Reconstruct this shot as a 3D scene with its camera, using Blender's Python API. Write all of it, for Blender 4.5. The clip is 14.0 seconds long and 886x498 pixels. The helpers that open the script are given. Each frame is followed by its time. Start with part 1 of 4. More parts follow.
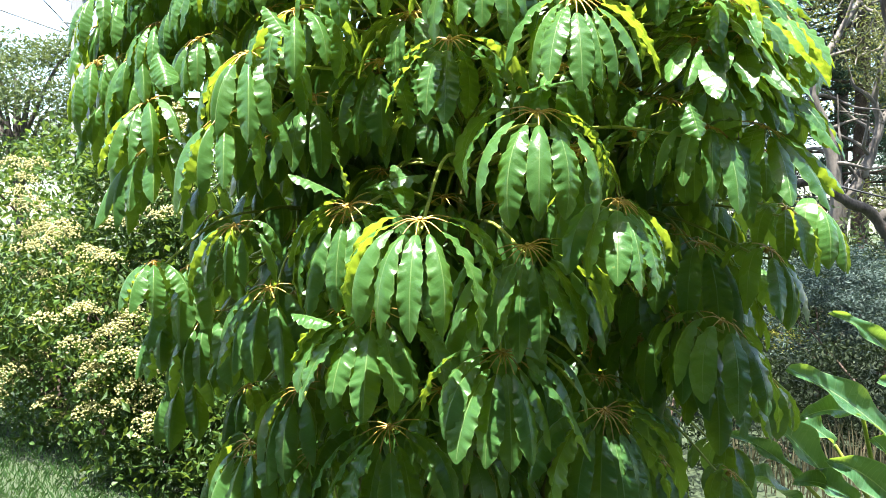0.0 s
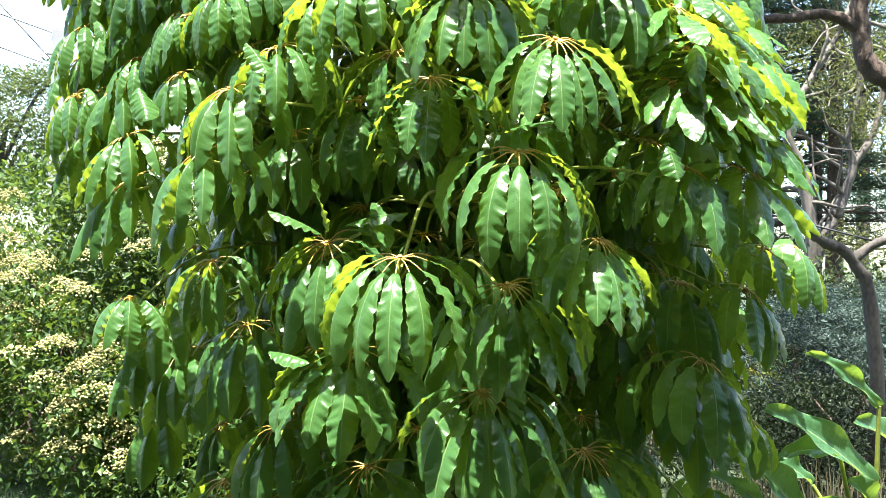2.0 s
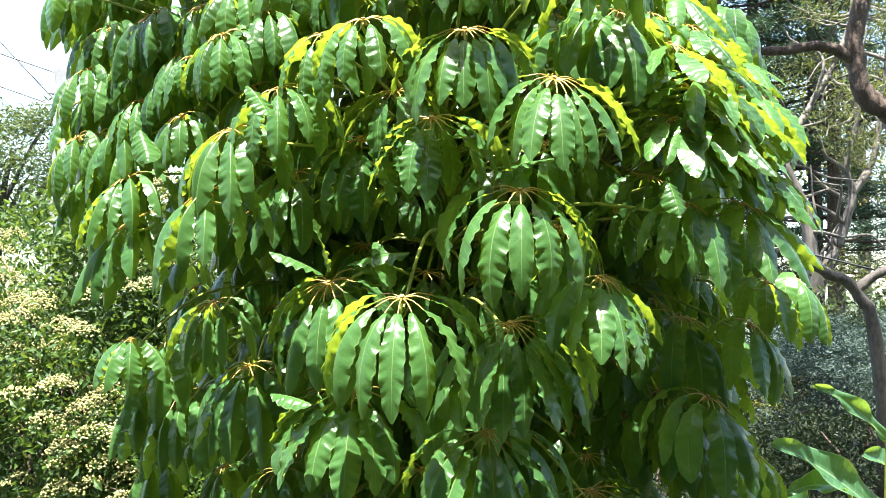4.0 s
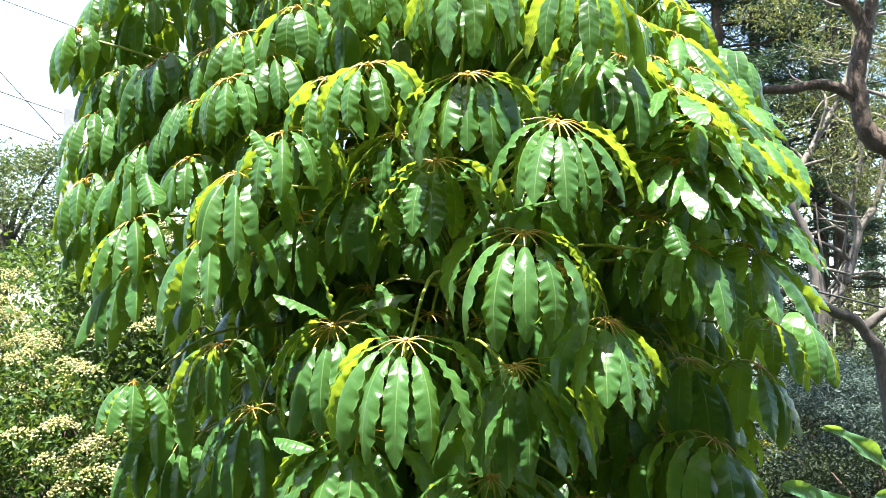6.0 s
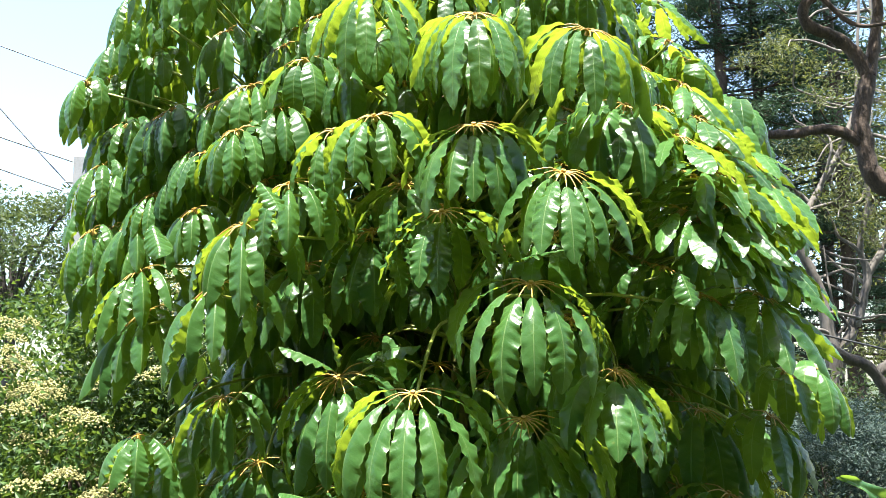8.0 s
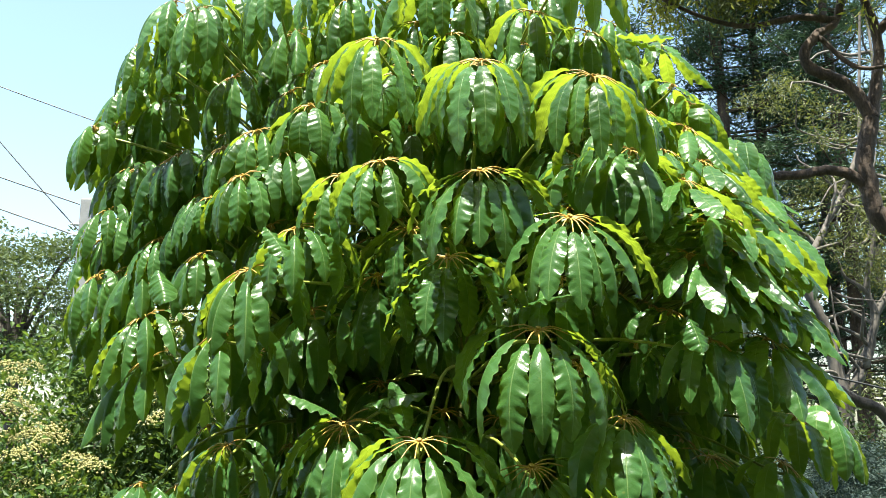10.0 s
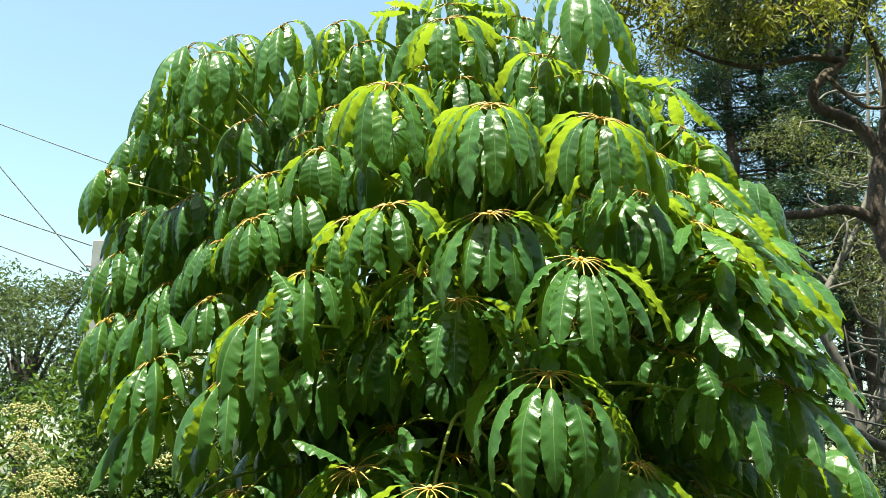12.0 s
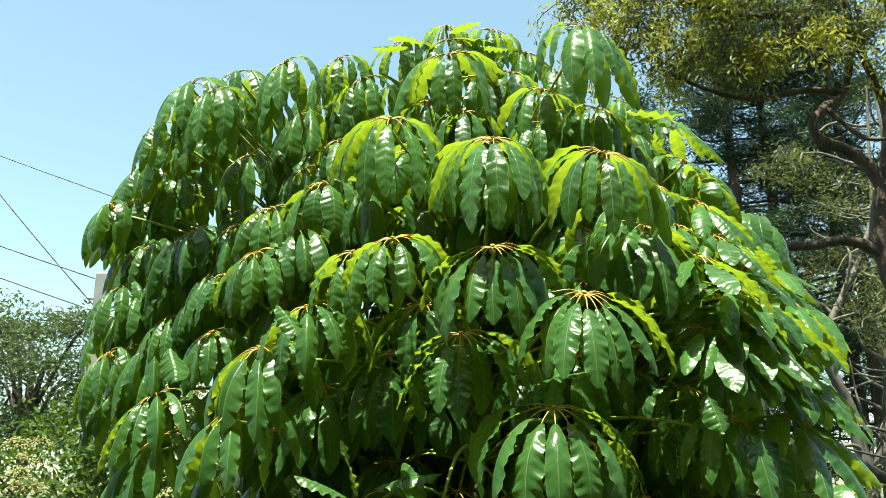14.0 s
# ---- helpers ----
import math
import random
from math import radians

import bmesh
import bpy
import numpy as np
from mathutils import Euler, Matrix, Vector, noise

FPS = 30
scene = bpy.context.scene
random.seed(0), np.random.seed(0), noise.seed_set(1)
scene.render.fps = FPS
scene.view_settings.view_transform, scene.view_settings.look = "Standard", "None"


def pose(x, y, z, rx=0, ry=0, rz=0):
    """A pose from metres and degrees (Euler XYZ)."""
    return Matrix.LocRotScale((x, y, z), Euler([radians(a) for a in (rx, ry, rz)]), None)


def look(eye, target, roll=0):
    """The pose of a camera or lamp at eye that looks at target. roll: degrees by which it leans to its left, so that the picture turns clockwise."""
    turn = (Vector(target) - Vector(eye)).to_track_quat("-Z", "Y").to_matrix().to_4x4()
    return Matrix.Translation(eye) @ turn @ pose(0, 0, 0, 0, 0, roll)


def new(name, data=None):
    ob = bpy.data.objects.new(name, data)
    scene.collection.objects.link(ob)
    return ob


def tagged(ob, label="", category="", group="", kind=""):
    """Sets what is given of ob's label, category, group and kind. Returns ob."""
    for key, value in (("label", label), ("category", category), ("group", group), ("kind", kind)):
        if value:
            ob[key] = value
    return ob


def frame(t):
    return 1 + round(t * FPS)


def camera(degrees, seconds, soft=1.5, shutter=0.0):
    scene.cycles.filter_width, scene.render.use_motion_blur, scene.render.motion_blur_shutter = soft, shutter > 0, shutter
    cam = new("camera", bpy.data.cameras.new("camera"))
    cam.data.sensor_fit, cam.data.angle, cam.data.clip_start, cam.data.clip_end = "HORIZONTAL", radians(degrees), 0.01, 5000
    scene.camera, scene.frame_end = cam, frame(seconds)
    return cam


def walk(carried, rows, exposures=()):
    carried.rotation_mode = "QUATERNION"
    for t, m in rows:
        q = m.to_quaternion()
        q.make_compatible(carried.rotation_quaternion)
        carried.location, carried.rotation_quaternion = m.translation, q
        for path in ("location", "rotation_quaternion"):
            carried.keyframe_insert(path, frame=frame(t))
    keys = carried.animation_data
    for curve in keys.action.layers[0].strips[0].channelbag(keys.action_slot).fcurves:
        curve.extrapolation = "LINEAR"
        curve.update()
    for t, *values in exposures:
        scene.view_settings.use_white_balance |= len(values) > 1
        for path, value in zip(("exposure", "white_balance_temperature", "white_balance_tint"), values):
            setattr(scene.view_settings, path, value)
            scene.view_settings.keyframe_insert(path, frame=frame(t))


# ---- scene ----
cam = camera(55.0, 14.0, soft=0.75)
# seconds, eye x, y, z, yaw, pitch, lean to the right
ROWS = [
    (0, 0.000, -0.000, 1.600, -0.00, -1.00, 0.00),
    (0.5, -0.001, -0.001, 1.604, -0.01, -0.33, 0.04),
    (1, 0.000, 0.003, 1.607, -0.06, 0.22, -0.00),
    (1.5, 0.000, 0.004, 1.608, -0.41, 0.85, -0.32),
    (2, -0.002, 0.006, 1.611, -1.39, 1.30, -0.53),
    (4.5, -0.004, 0.012, 1.630, -1.27, 4.11, 0.18),
    (5, -0.001, 0.012, 1.633, -1.28, 4.72, 0.20),
    (5.5, -0.000, 0.013, 1.637, -1.15, 5.40, 0.18),
    (6, 0.000, 0.012, 1.639, -0.94, 6.02, 0.23),
    (6.5, 0.001, 0.010, 1.643, -0.80, 6.69, 0.40),
    (7, -0.000, 0.010, 1.647, -0.83, 7.36, 0.28),
    (7.5, 0.001, 0.013, 1.651, -0.58, 8.40, 0.40),
    (8, 0.001, 0.022, 1.656, -0.48, 9.02, 0.49),
    (10.5, -0.003, 0.031, 1.672, -0.07, 12.57, 0.47),
    (11, 0.000, 0.031, 1.674, 0.16, 13.33, 0.41),
    (11.5, 0.005, 0.034, 1.676, 0.55, 13.81, 0.56),
    (12, -0.002, 0.037, 1.680, 0.50, 14.43, 0.57),
    (12.5, -0.001, 0.030, 1.684, 0.65, 15.29, 0.47),
    (13, -0.001, 0.026, 1.682, 0.48, 15.98, 0.50),
    (13.5, -0.003, 0.033, 1.685, 0.50, 16.40, 0.52),
    (14, -0.003, 0.036, 1.686, 0.65, 16.55, 0.65),
]
walk(cam, [(t, pose(x, y, z, 0, 0, yaw) @ pose(0, 0, 0, 90 + pitch) @ pose(0, 0, 0, 0, 0, -lean)) for t, x, y, z, yaw, pitch, lean in ROWS],
     exposures=[(0, 2.9, 6500, 7), (5, 2.88, 6500, 7), (8, 2.5, 6500, 6), (10.5, 2.05, 6900, -3), (14, 1.83, 7300, -14)])

# ---- sky and sun ----
SUN_ELEV, SUN_AZ = 77.0, 206.0  # azimuth clockwise from the +y axis
world = bpy.data.worlds.new("world")
scene.world = world
world.use_nodes = True
wn = world.node_tree.nodes
sky = wn.new("ShaderNodeTexSky")
sky.sky_type = "NISHITA"
sky.sun_disc = False
sky.sun_elevation, sky.sun_rotation = radians(SUN_ELEV), radians(SUN_AZ)
sky.air_density, sky.dust_density, sky.ozone_density = 1.1, 1.5, 0.3
wn["Background"].inputs["Strength"].default_value = 0.088
world.node_tree.links.new(sky.outputs[0], wn["Background"].inputs["Color"])
sun_data = bpy.data.lights.new("sun", "SUN")
sun_data.energy, sun_data.angle, sun_data.color = 5.0, radians(0.53), (1.0, 0.95, 0.86)
sun = new("sun", sun_data)
sun_way = Vector((math.sin(radians(SUN_AZ)) * math.cos(radians(SUN_ELEV)), math.cos(radians(SUN_AZ)) * math.cos(radians(SUN_ELEV)), math.sin(radians(SUN_ELEV))))
sun.matrix_world = look(sun_way * 60, (0, 0, 0))


# ---- materials ----
def nodes_of(name):
    m = bpy.data.materials.new(name)
    m.use_nodes = True
    return m, m.node_tree.nodes, m.node_tree.links, m.node_tree.nodes["Principled BSDF"]


def math_node(n, l, op, a, b=None):
    k = n.new("ShaderNodeMath")
    k.operation = op
    for i, v in enumerate((a, b)):
        if v is None:
            continue
        if isinstance(v, (int, float)):
            k.inputs[i].default_value = v
        else:
            l.new(v, k.inputs[i])
    return k.outputs[0]


def mix_node(n, l, fac, a, b, kind="MIX"):
    k = n.new("ShaderNodeMix")
    k.data_type = "RGBA"
    k.blend_type = kind
    for i, v in ((0, fac), (6, a), (7, b)):
        if isinstance(v, (int, float)):
            k.inputs[i].default_value = v
        elif isinstance(v, tuple):
            k.inputs[i].default_value = (*v, 1)
        else:
            l.new(v, k.inputs[i])
    return k.outputs[2]


def noise_node(n, l, scale, detail=3.0, space="Object"):
    c = n.new("ShaderNodeTexCoord")
    k = n.new("ShaderNodeTexNoise")
    k.inputs["Scale"].default_value, k.inputs["Detail"].default_value = scale, detail
    l.new(c.outputs[space], k.inputs["Vector"])
    return k.outputs["Fac"]


def range_node(n, l, v, a, b, c=0.0, d=1.0):
    k = n.new("ShaderNodeMapRange")
    l.new(v, k.inputs["Value"])
    for i, x in zip((1, 2, 3, 4), (a, b, c, d)):
        k.inputs[i].default_value = x
    return k.outputs[0]


def bump_node(n, l, p, height, strength, distance=0.01):
    k = n.new("ShaderNodeBump")
    k.inputs["Strength"].default_value, k.inputs["Distance"].default_value = strength, distance
    l.new(height, k.inputs["Height"])
    l.new(k.outputs[0], p.inputs["Normal"])
    return k.outputs[0]


def leaflet_material(name, dark, light, rib, glow, glow_part, rough):
    """A glossy leathery leaflet: pale midrib, side veins, quilting between them, light that shines through."""
    m, n, l, p = nodes_of(name)
    uv = n.new("ShaderNodeUVMap")
    uv.uv_map = "leaf"
    sep = n.new("ShaderNodeSeparateXYZ")
    l.new(uv.outputs[0], sep.inputs[0])
    along, across = sep.outputs[0], math_node(n, l, "ABSOLUTE", math_node(n, l, "SUBTRACT", sep.outputs[1], 0.5))
    geo = n.new("ShaderNodeNewGeometry")
    island = geo.outputs["Random Per Island"]
    blotch = noise_node(n, l, 9.0, 4)
    fine = noise_node(n, l, 160.0, 2)
    shade = math_node(n, l, "ADD", math_node(n, l, "MULTIPLY", island, 0.6), math_node(n, l, "MULTIPLY", blotch, 0.5))
    base = mix_node(n, l, range_node(n, l, shade, 0.2, 0.9), dark, light)
    # side veins run out and forward from the midrib
    phase = math_node(n, l, "SUBTRACT", math_node(n, l, "MULTIPLY", along, 62.0), math_node(n, l, "MULTIPLY", across, 8.0))
    wave = math_node(n, l, "SINE", phase)
    vein = range_node(n, l, wave, 0.90, 1.0, 0.0, 0.15)
    mid = range_node(n, l, across, 0.012, 0.026, 0.65, 0.0)
    edge = range_node(n, l, across, 0.455, 0.5, 0.0, 0.45)
    lines = math_node(n, l, "MAXIMUM", math_node(n, l, "MAXIMUM", vein, mid), edge)
    col = mix_node(n, l, lines, base, rib)
    spots = range_node(n, l, noise_node(n, l, 55.0, 2), 0.70, 0.78, 0.0, 0.35)
    col = mix_node(n, l, spots, col, (0.16, 0.17, 0.04))
    l.new(col, p.inputs["Base Color"])
    p.inputs["Specular IOR Level"].default_value = 0.26
    l.new(range_node(n, l, blotch, 0.3, 0.7, rough - 0.06, rough + 0.10), p.inputs["Roughness"])
    relief = math_node(n, l, "ADD", math_node(n, l, "MULTIPLY", wave, -0.14), math_node(n, l, "MULTIPLY", mid, -0.8))
    relief = math_node(n, l, "ADD", relief, math_node(n, l, "MULTIPLY", fine, 0.25))
    normal = bump_node(n, l, p, relief, 0.5, 0.004)
    t = n.new("ShaderNodeBsdfTranslucent")
    l.new(mix_node(n, l, math_node(n, l, "MULTIPLY", lines, 0.5), mix_node(n, l, island, glow, tuple(0.8 * g for g in glow)), (0.5, 0.6, 0.08)), t.inputs["Color"])
    l.new(normal, t.inputs["Normal"])
    mixer = n.new("ShaderNodeMixShader")
    mixer.inputs[0].default_value = glow_part
    l.new(p.outputs[0], mixer.inputs[1])
    l.new(t.outputs[0], mixer.inputs[2])
    l.new(mixer.outputs[0], n["Material Output"].inputs["Surface"])
    return m


def small_leaf_material(name, dark, light, glow, glow_part, rough=0.45):
    """Small foliage: each leaf its own shade of green, with some light shining through."""
    m, n, l, p = nodes_of(name)
    geo = n.new("ShaderNodeNewGeometry")
    island = geo.outputs["Random Per Island"]
    patch = noise_node(n, l, 1.7, 3)
    shade = math_node(n, l, "ADD", math_node(n, l, "MULTIPLY", island, 0.7), math_node(n, l, "MULTIPLY", patch, 0.7))
    l.new(mix_node(n, l, range_node(n, l, shade, 0.25, 1.05), dark, light), p.inputs["Base Color"])
    p.inputs["Roughness"].default_value, p.inputs["Specular IOR Level"].default_value = rough, 0.22
    t = n.new("ShaderNodeBsdfTranslucent")
    l.new(mix_node(n, l, island, glow, tuple(0.6 * g for g in glow)), t.inputs["Color"])
    mixer = n.new("ShaderNodeMixShader")
    mixer.inputs[0].default_value = glow_part
    l.new(p.outputs[0], mixer.inputs[1])
    l.new(t.outputs[0], mixer.inputs[2])
    l.new(mixer.outputs[0], n["Material Output"].inputs["Surface"])
    return m


def rough_material(name, dark, light, scale, rough=0.8, bump=0.6, depth=0.02, stretch=1.0, metal=0.0):
    m, n, l, p = nodes_of(name)
    c = n.new("ShaderNodeTexCoord")
    mp = n.new("ShaderNodeMapping")
    mp.inputs["Scale"].default_value = (1, 1, stretch)
    l.new(c.outputs["Object"], mp.inputs["Vector"])
    big, small = n.new("ShaderNodeTexNoise"), n.new("ShaderNodeTexNoise")
    for k, s, d in ((big, scale, 4), (small, scale * 7, 5)):
        k.inputs["Scale"].default_value, k.inputs["Detail"].default_value = s, d
        l.new(mp.outputs[0], k.inputs["Vector"])
    both = math_node(n, l, "ADD", math_node(n, l, "MULTIPLY", big.outputs["Fac"], 0.6), math_node(n, l, "MULTIPLY", small.outputs["Fac"], 0.4))
    l.new(mix_node(n, l, range_node(n, l, both, 0.36, 0.64), dark, light), p.inputs["Base Color"])
    p.inputs["Roughness"].default_value, p.inputs["Metallic"].default_value = rough, metal
    bump_node(n, l, p, both, bump, depth)
    return m


LEAFLET = leaflet_material("leathery leaflet", (0.013, 0.042, 0.015), (0.050, 0.125, 0.034), (0.15, 0.22, 0.08), (0.62, 0.84, 0.06), 0.22, 0.25)
STALK = rough_material("leaf stalk", (0.16, 0.21, 0.035), (0.32, 0.34, 0.07), 30, 0.45, 0.2, 0.003)
STALKLET = rough_material("leaflet stalk", (0.28, 0.16, 0.03), (0.44, 0.29, 0.06), 40, 0.45, 0.2, 0.002)
STEM_BARK = rough_material("umbrella tree stem", (0.10, 0.085, 0.03), (0.24, 0.22, 0.08), 14, 0.7, 0.5, 0.006, 0.5)
DEAD_LEAF = rough_material("withered leaf", (0.32, 0.10, 0.015), (0.50, 0.20, 0.03), 20, 0.7, 0.3, 0.004)
SHRUB_LEAF = small_leaf_material("shrub leaf", (0.008, 0.025, 0.006), (0.044, 0.086, 0.016), (0.30, 0.45, 0.06), 0.18, 0.5)
FLOWER = small_leaf_material("cream blossom", (0.22, 0.21, 0.08), (0.42, 0.39, 0.19), (0.5, 0.46, 0.16), 0.2, 0.8)
GUM_LEAF = small_leaf_material("gum leaf", (0.022, 0.030, 0.013), (0.090, 0.098, 0.046), (0.30, 0.34, 0.08), 0.25, 0.42)
GUM_YOUNG = small_leaf_material("young gum leaf", (0.105, 0.125, 0.024), (0.215, 0.220, 0.050), (0.50, 0.50, 0.06), 0.34, 0.45)
CONIFER = small_leaf_material("conifer needles", (0.020, 0.042, 0.028), (0.085, 0.130, 0.088), (0.10, 0.18, 0.08), 0.12, 0.6)
JUNIPER = small_leaf_material("blue-grey conifer spray", (0.012, 0.024, 0.021), (0.075, 0.110, 0.098), (0.12, 0.20, 0.14), 0.15, 0.6)
# leaf colour dropped near black, carrying the shade that falls on the undergrowth
SHADED_LEAF = small_leaf_material("shade-darkened leaf", (0.004, 0.009, 0.004), (0.020, 0.032, 0.012), (0.12, 0.2, 0.04), 0.08, 0.7)
FAR_LEAF = small_leaf_material("far tree leaf", (0.018, 0.035, 0.013), (0.063, 0.092, 0.038), (0.25, 0.32, 0.08), 0.2, 0.55)
DARK_BARK = rough_material("dark gum bark", (0.026, 0.017, 0.012), (0.095, 0.062, 0.047), 9, 0.85, 0.8, 0.03, 0.4)
GREY_BARK = rough_material("grey gum bark", (0.025, 0.021, 0.018), (0.09, 0.077, 0.068), 8, 0.85, 0.8, 0.02, 0.4)
PALE_BARK = rough_material("pale gum bark", (0.05, 0.043, 0.038), (0.15, 0.13, 0.117), 4, 0.8, 0.4, 0.02, 0.4)
CONCRETE = rough_material("pole concrete", (0.20, 0.20, 0.21), (0.28, 0.28, 0.29), 6, 0.75, 0.2, 0.004)
WIRE = rough_material("wire sheath", (0.02, 0.02, 0.022), (0.05, 0.05, 0.055), 20, 0.5, 0.1, 0.001)
PORCELAIN = rough_material("insulator porcelain", (0.55, 0.54, 0.52), (0.7, 0.69, 0.67), 30, 0.25, 0.1, 0.001)
DRY_REED = small_leaf_material("dry reed", (0.024, 0.022, 0.013), (0.10, 0.092, 0.054), (0.2, 0.2, 0.08), 0.1, 0.8)
SOIL = rough_material("lawn soil", (0.012, 0.022, 0.008), (0.029, 0.044, 0.017), 2.2, 0.95, 0.8, 0.03)
GRASS = small_leaf_material("grass blade", (0.018, 0.055, 0.018), (0.055, 0.109, 0.035), (0.2, 0.36, 0.08), 0.25, 0.5)
PADDLE = leaflet_material("paddle leaf", (0.036, 0.095, 0.045), (0.075, 0.160, 0.080), (0.28, 0.38, 0.18), (0.35, 0.55, 0.06), 0.24, 0.24)


# ---- building helpers ----
class Soup:
    """Gathers vertices and faces of one mesh."""

    def __init__(self):
        self.size, self.v, self.start, self.loops, self.m, self.uv = 0, [], [], [], [], []

    def add(self, verts, faces, mat=0, uvs=None):
        verts = np.asarray(verts, float)
        if isinstance(faces, np.ndarray):
            groups = {faces.shape[1]: faces}
        else:
            groups = {}
            for face in faces:
                groups.setdefault(len(face), []).append(face)
        for many, group in groups.items():
            group = np.asarray(group)
            self.loops.append((group + self.size).ravel())
            self.start.append(np.full(len(group), many))
            self.m.append(np.full(len(group), mat))
            self.uv.append(np.asarray(uvs, float)[group.ravel()] if uvs is not None else np.full((group.size, 2), 0.5))
        self.v.append(verts)
        self.size += len(verts)

    def mesh(self, name, materials, smooth=True):
        me = bpy.data.meshes.new(name)
        v, loops, many = np.concatenate(self.v), np.concatenate(self.loops), np.concatenate(self.start)
        me.vertices.add(len(v))
        me.vertices.foreach_set("co", v.ravel())
        me.loops.add(len(loops))
        me.loops.foreach_set("vertex_index", loops)
        me.polygons.add(len(many))
        me.polygons.foreach_set("loop_start", np.concatenate(([0], np.cumsum(many)[:-1])))
        for mat in materials:
            me.materials.append(mat)
        me.polygons.foreach_set("material_index", np.concatenate(self.m))
        me.polygons.foreach_set("use_smooth", np.full(len(many), smooth))
        me.uv_layers.new(name="leaf").data.foreach_set("uv", np.concatenate(self.uv).ravel())
        me.update(calc_edges=True)
        return me


def part(name, soup, materials, parent=None, label="", smooth=True, kind=""):
    ob = new(name, soup.mesh(name, materials, smooth))
    ob.parent = parent
    return tagged(ob, label=label, kind=kind)


def thing(name, x, y, z, label, category, group="", kind=""):
    ob = new(name)
    ob.empty_display_size = 0.2
    ob.matrix_basis = pose(x, y, z)
    # parts are written in world metres
    ob["origin"] = (x, y, z)
    return tagged(ob, label, category, group, kind)


def settle(ob):
    """Lets the parts of a thing keep their world places."""
    inv = Matrix.Translation(-Vector(ob["origin"]))
    for c in ob.children:
        c.matrix_parent_inverse = inv


def unit(v):
    v = np.asarray(v, float)
    return v / max(math.sqrt(v @ v), 1e-9)


def cross(a, b):
    return np.array((a[1] * b[2] - a[2] * b[1], a[2] * b[0] - a[0] * b[2], a[0] * b[1] - a[1] * b[0]))


def smooth_line(pts, steps=4):
    """Catmull-Rom through the points."""
    p = [np.array(q, float) for q in pts]
    p = [2 * p[0] - p[1]] + p + [2 * p[-1] - p[-2]]
    out = []
    for i in range(1, len(p) - 2):
        for k in range(steps):
            t = k / steps
            a, b, c, d = p[i - 1], p[i], p[i + 1], p[i + 2]
            out.append(0.5 * (2 * b + (c - a) * t + (2 * a - 5 * b + 4 * c - d) * t * t + (3 * b - a - 3 * c + d) * t ** 3))
    return out + [p[-2]]


def tube(soup, pts, r0, r1, sides=6, mat=0, knots=0.0, rng=None):
    """A tapered round branch along the points."""
    pts = [np.array(q, float) for q in pts]
    n = len(pts)
    verts, ref = [], np.array((0.31, 0.17, 0.93))
    for i, q in enumerate(pts):
        d = unit(pts[min(i + 1, n - 1)] - pts[max(i - 1, 0)])
        if abs(d @ ref) > 0.97:
            ref = np.array((0.93, 0.31, 0.17))
        a = unit(cross(d, ref))
        b = cross(d, a)
        r = r0 + (r1 - r0) * i / (n - 1)
        w = np.arange(sides)[:, None] * (2 * math.pi / sides)
        rr = r * (1 + (knots * (rng.random((sides, 1)) - 0.5) if rng else 0))
        verts.append(q + rr * (np.cos(w) * a + np.sin(w) * b))
    verts = np.concatenate(verts)
    i, k = (g.reshape(-1, 1) for g in np.meshgrid(np.arange(n - 1) * sides, np.arange(sides), indexing="ij"))
    k2 = (k + 1) % sides
    soup.add(verts, np.concatenate((i + k, i + k2, i + sides + k2, i + sides + k), 1), mat)
    ring = np.arange(sides)
    soup.add(verts[:sides], ring[None, ::-1], mat)
    soup.add(verts[-sides:], ring[None, :], mat)


def units(v):
    return v / np.maximum(np.linalg.norm(v, axis=1, keepdims=True), 1e-9)


def small_leaves(soup, rng, centres, way_up, length, width, mat=0, droop=0.0, flat=0.0):
    """One folded leaf of four corners and a midrib at each centre. flat: how far the blades lie level."""
    c = np.atleast_2d(np.asarray(centres, float))
    n = len(c)
    d = rng.normal(size=(n, 3))
    d[:, 2] = d[:, 2] * (1 - flat) - droop
    d = units(d)
    s = units(np.cross(d, rng.normal(size=(n, 3)) * (1 - flat) + np.array((0, 0, 1.0)) * (way_up + flat)))
    up = np.cross(s, d)
    ln, wd = length * rng.uniform(0.65, 1.25, (n, 1)), width * rng.uniform(0.7, 1.2, (n, 1))
    m = c + d * ln * 0.45
    verts = np.stack([c, m + s * wd / 2 + up * wd * 0.18, c + d * ln - up * ln * 0.12, m - s * wd / 2 + up * wd * 0.18, m], 1).reshape(-1, 3)
    k = np.arange(n)[:, None] * 5
    soup.add(verts, np.concatenate((k + (0, 4, 2, 1), k + (0, 3, 2, 4))), mat)


def in_blob(rng, n, centre, radii, shell=0.55):
    """Points in an ellipsoid, most of them in its outer part."""
    d = rng.normal(size=(n, 3))
    d /= np.linalg.norm(d, axis=1, keepdims=True)
    r = shell + (1 - shell) * rng.random((n, 1)) ** 0.7
    return np.asarray(centre) + d * r * np.asarray(radii)


# ---- ground ----
def ground_height(x, y):
    return 0.05 * noise.noise((x * 0.25, y * 0.25, 0)) + 0.012 * noise.noise((x * 1.7, y * 1.7, 3))


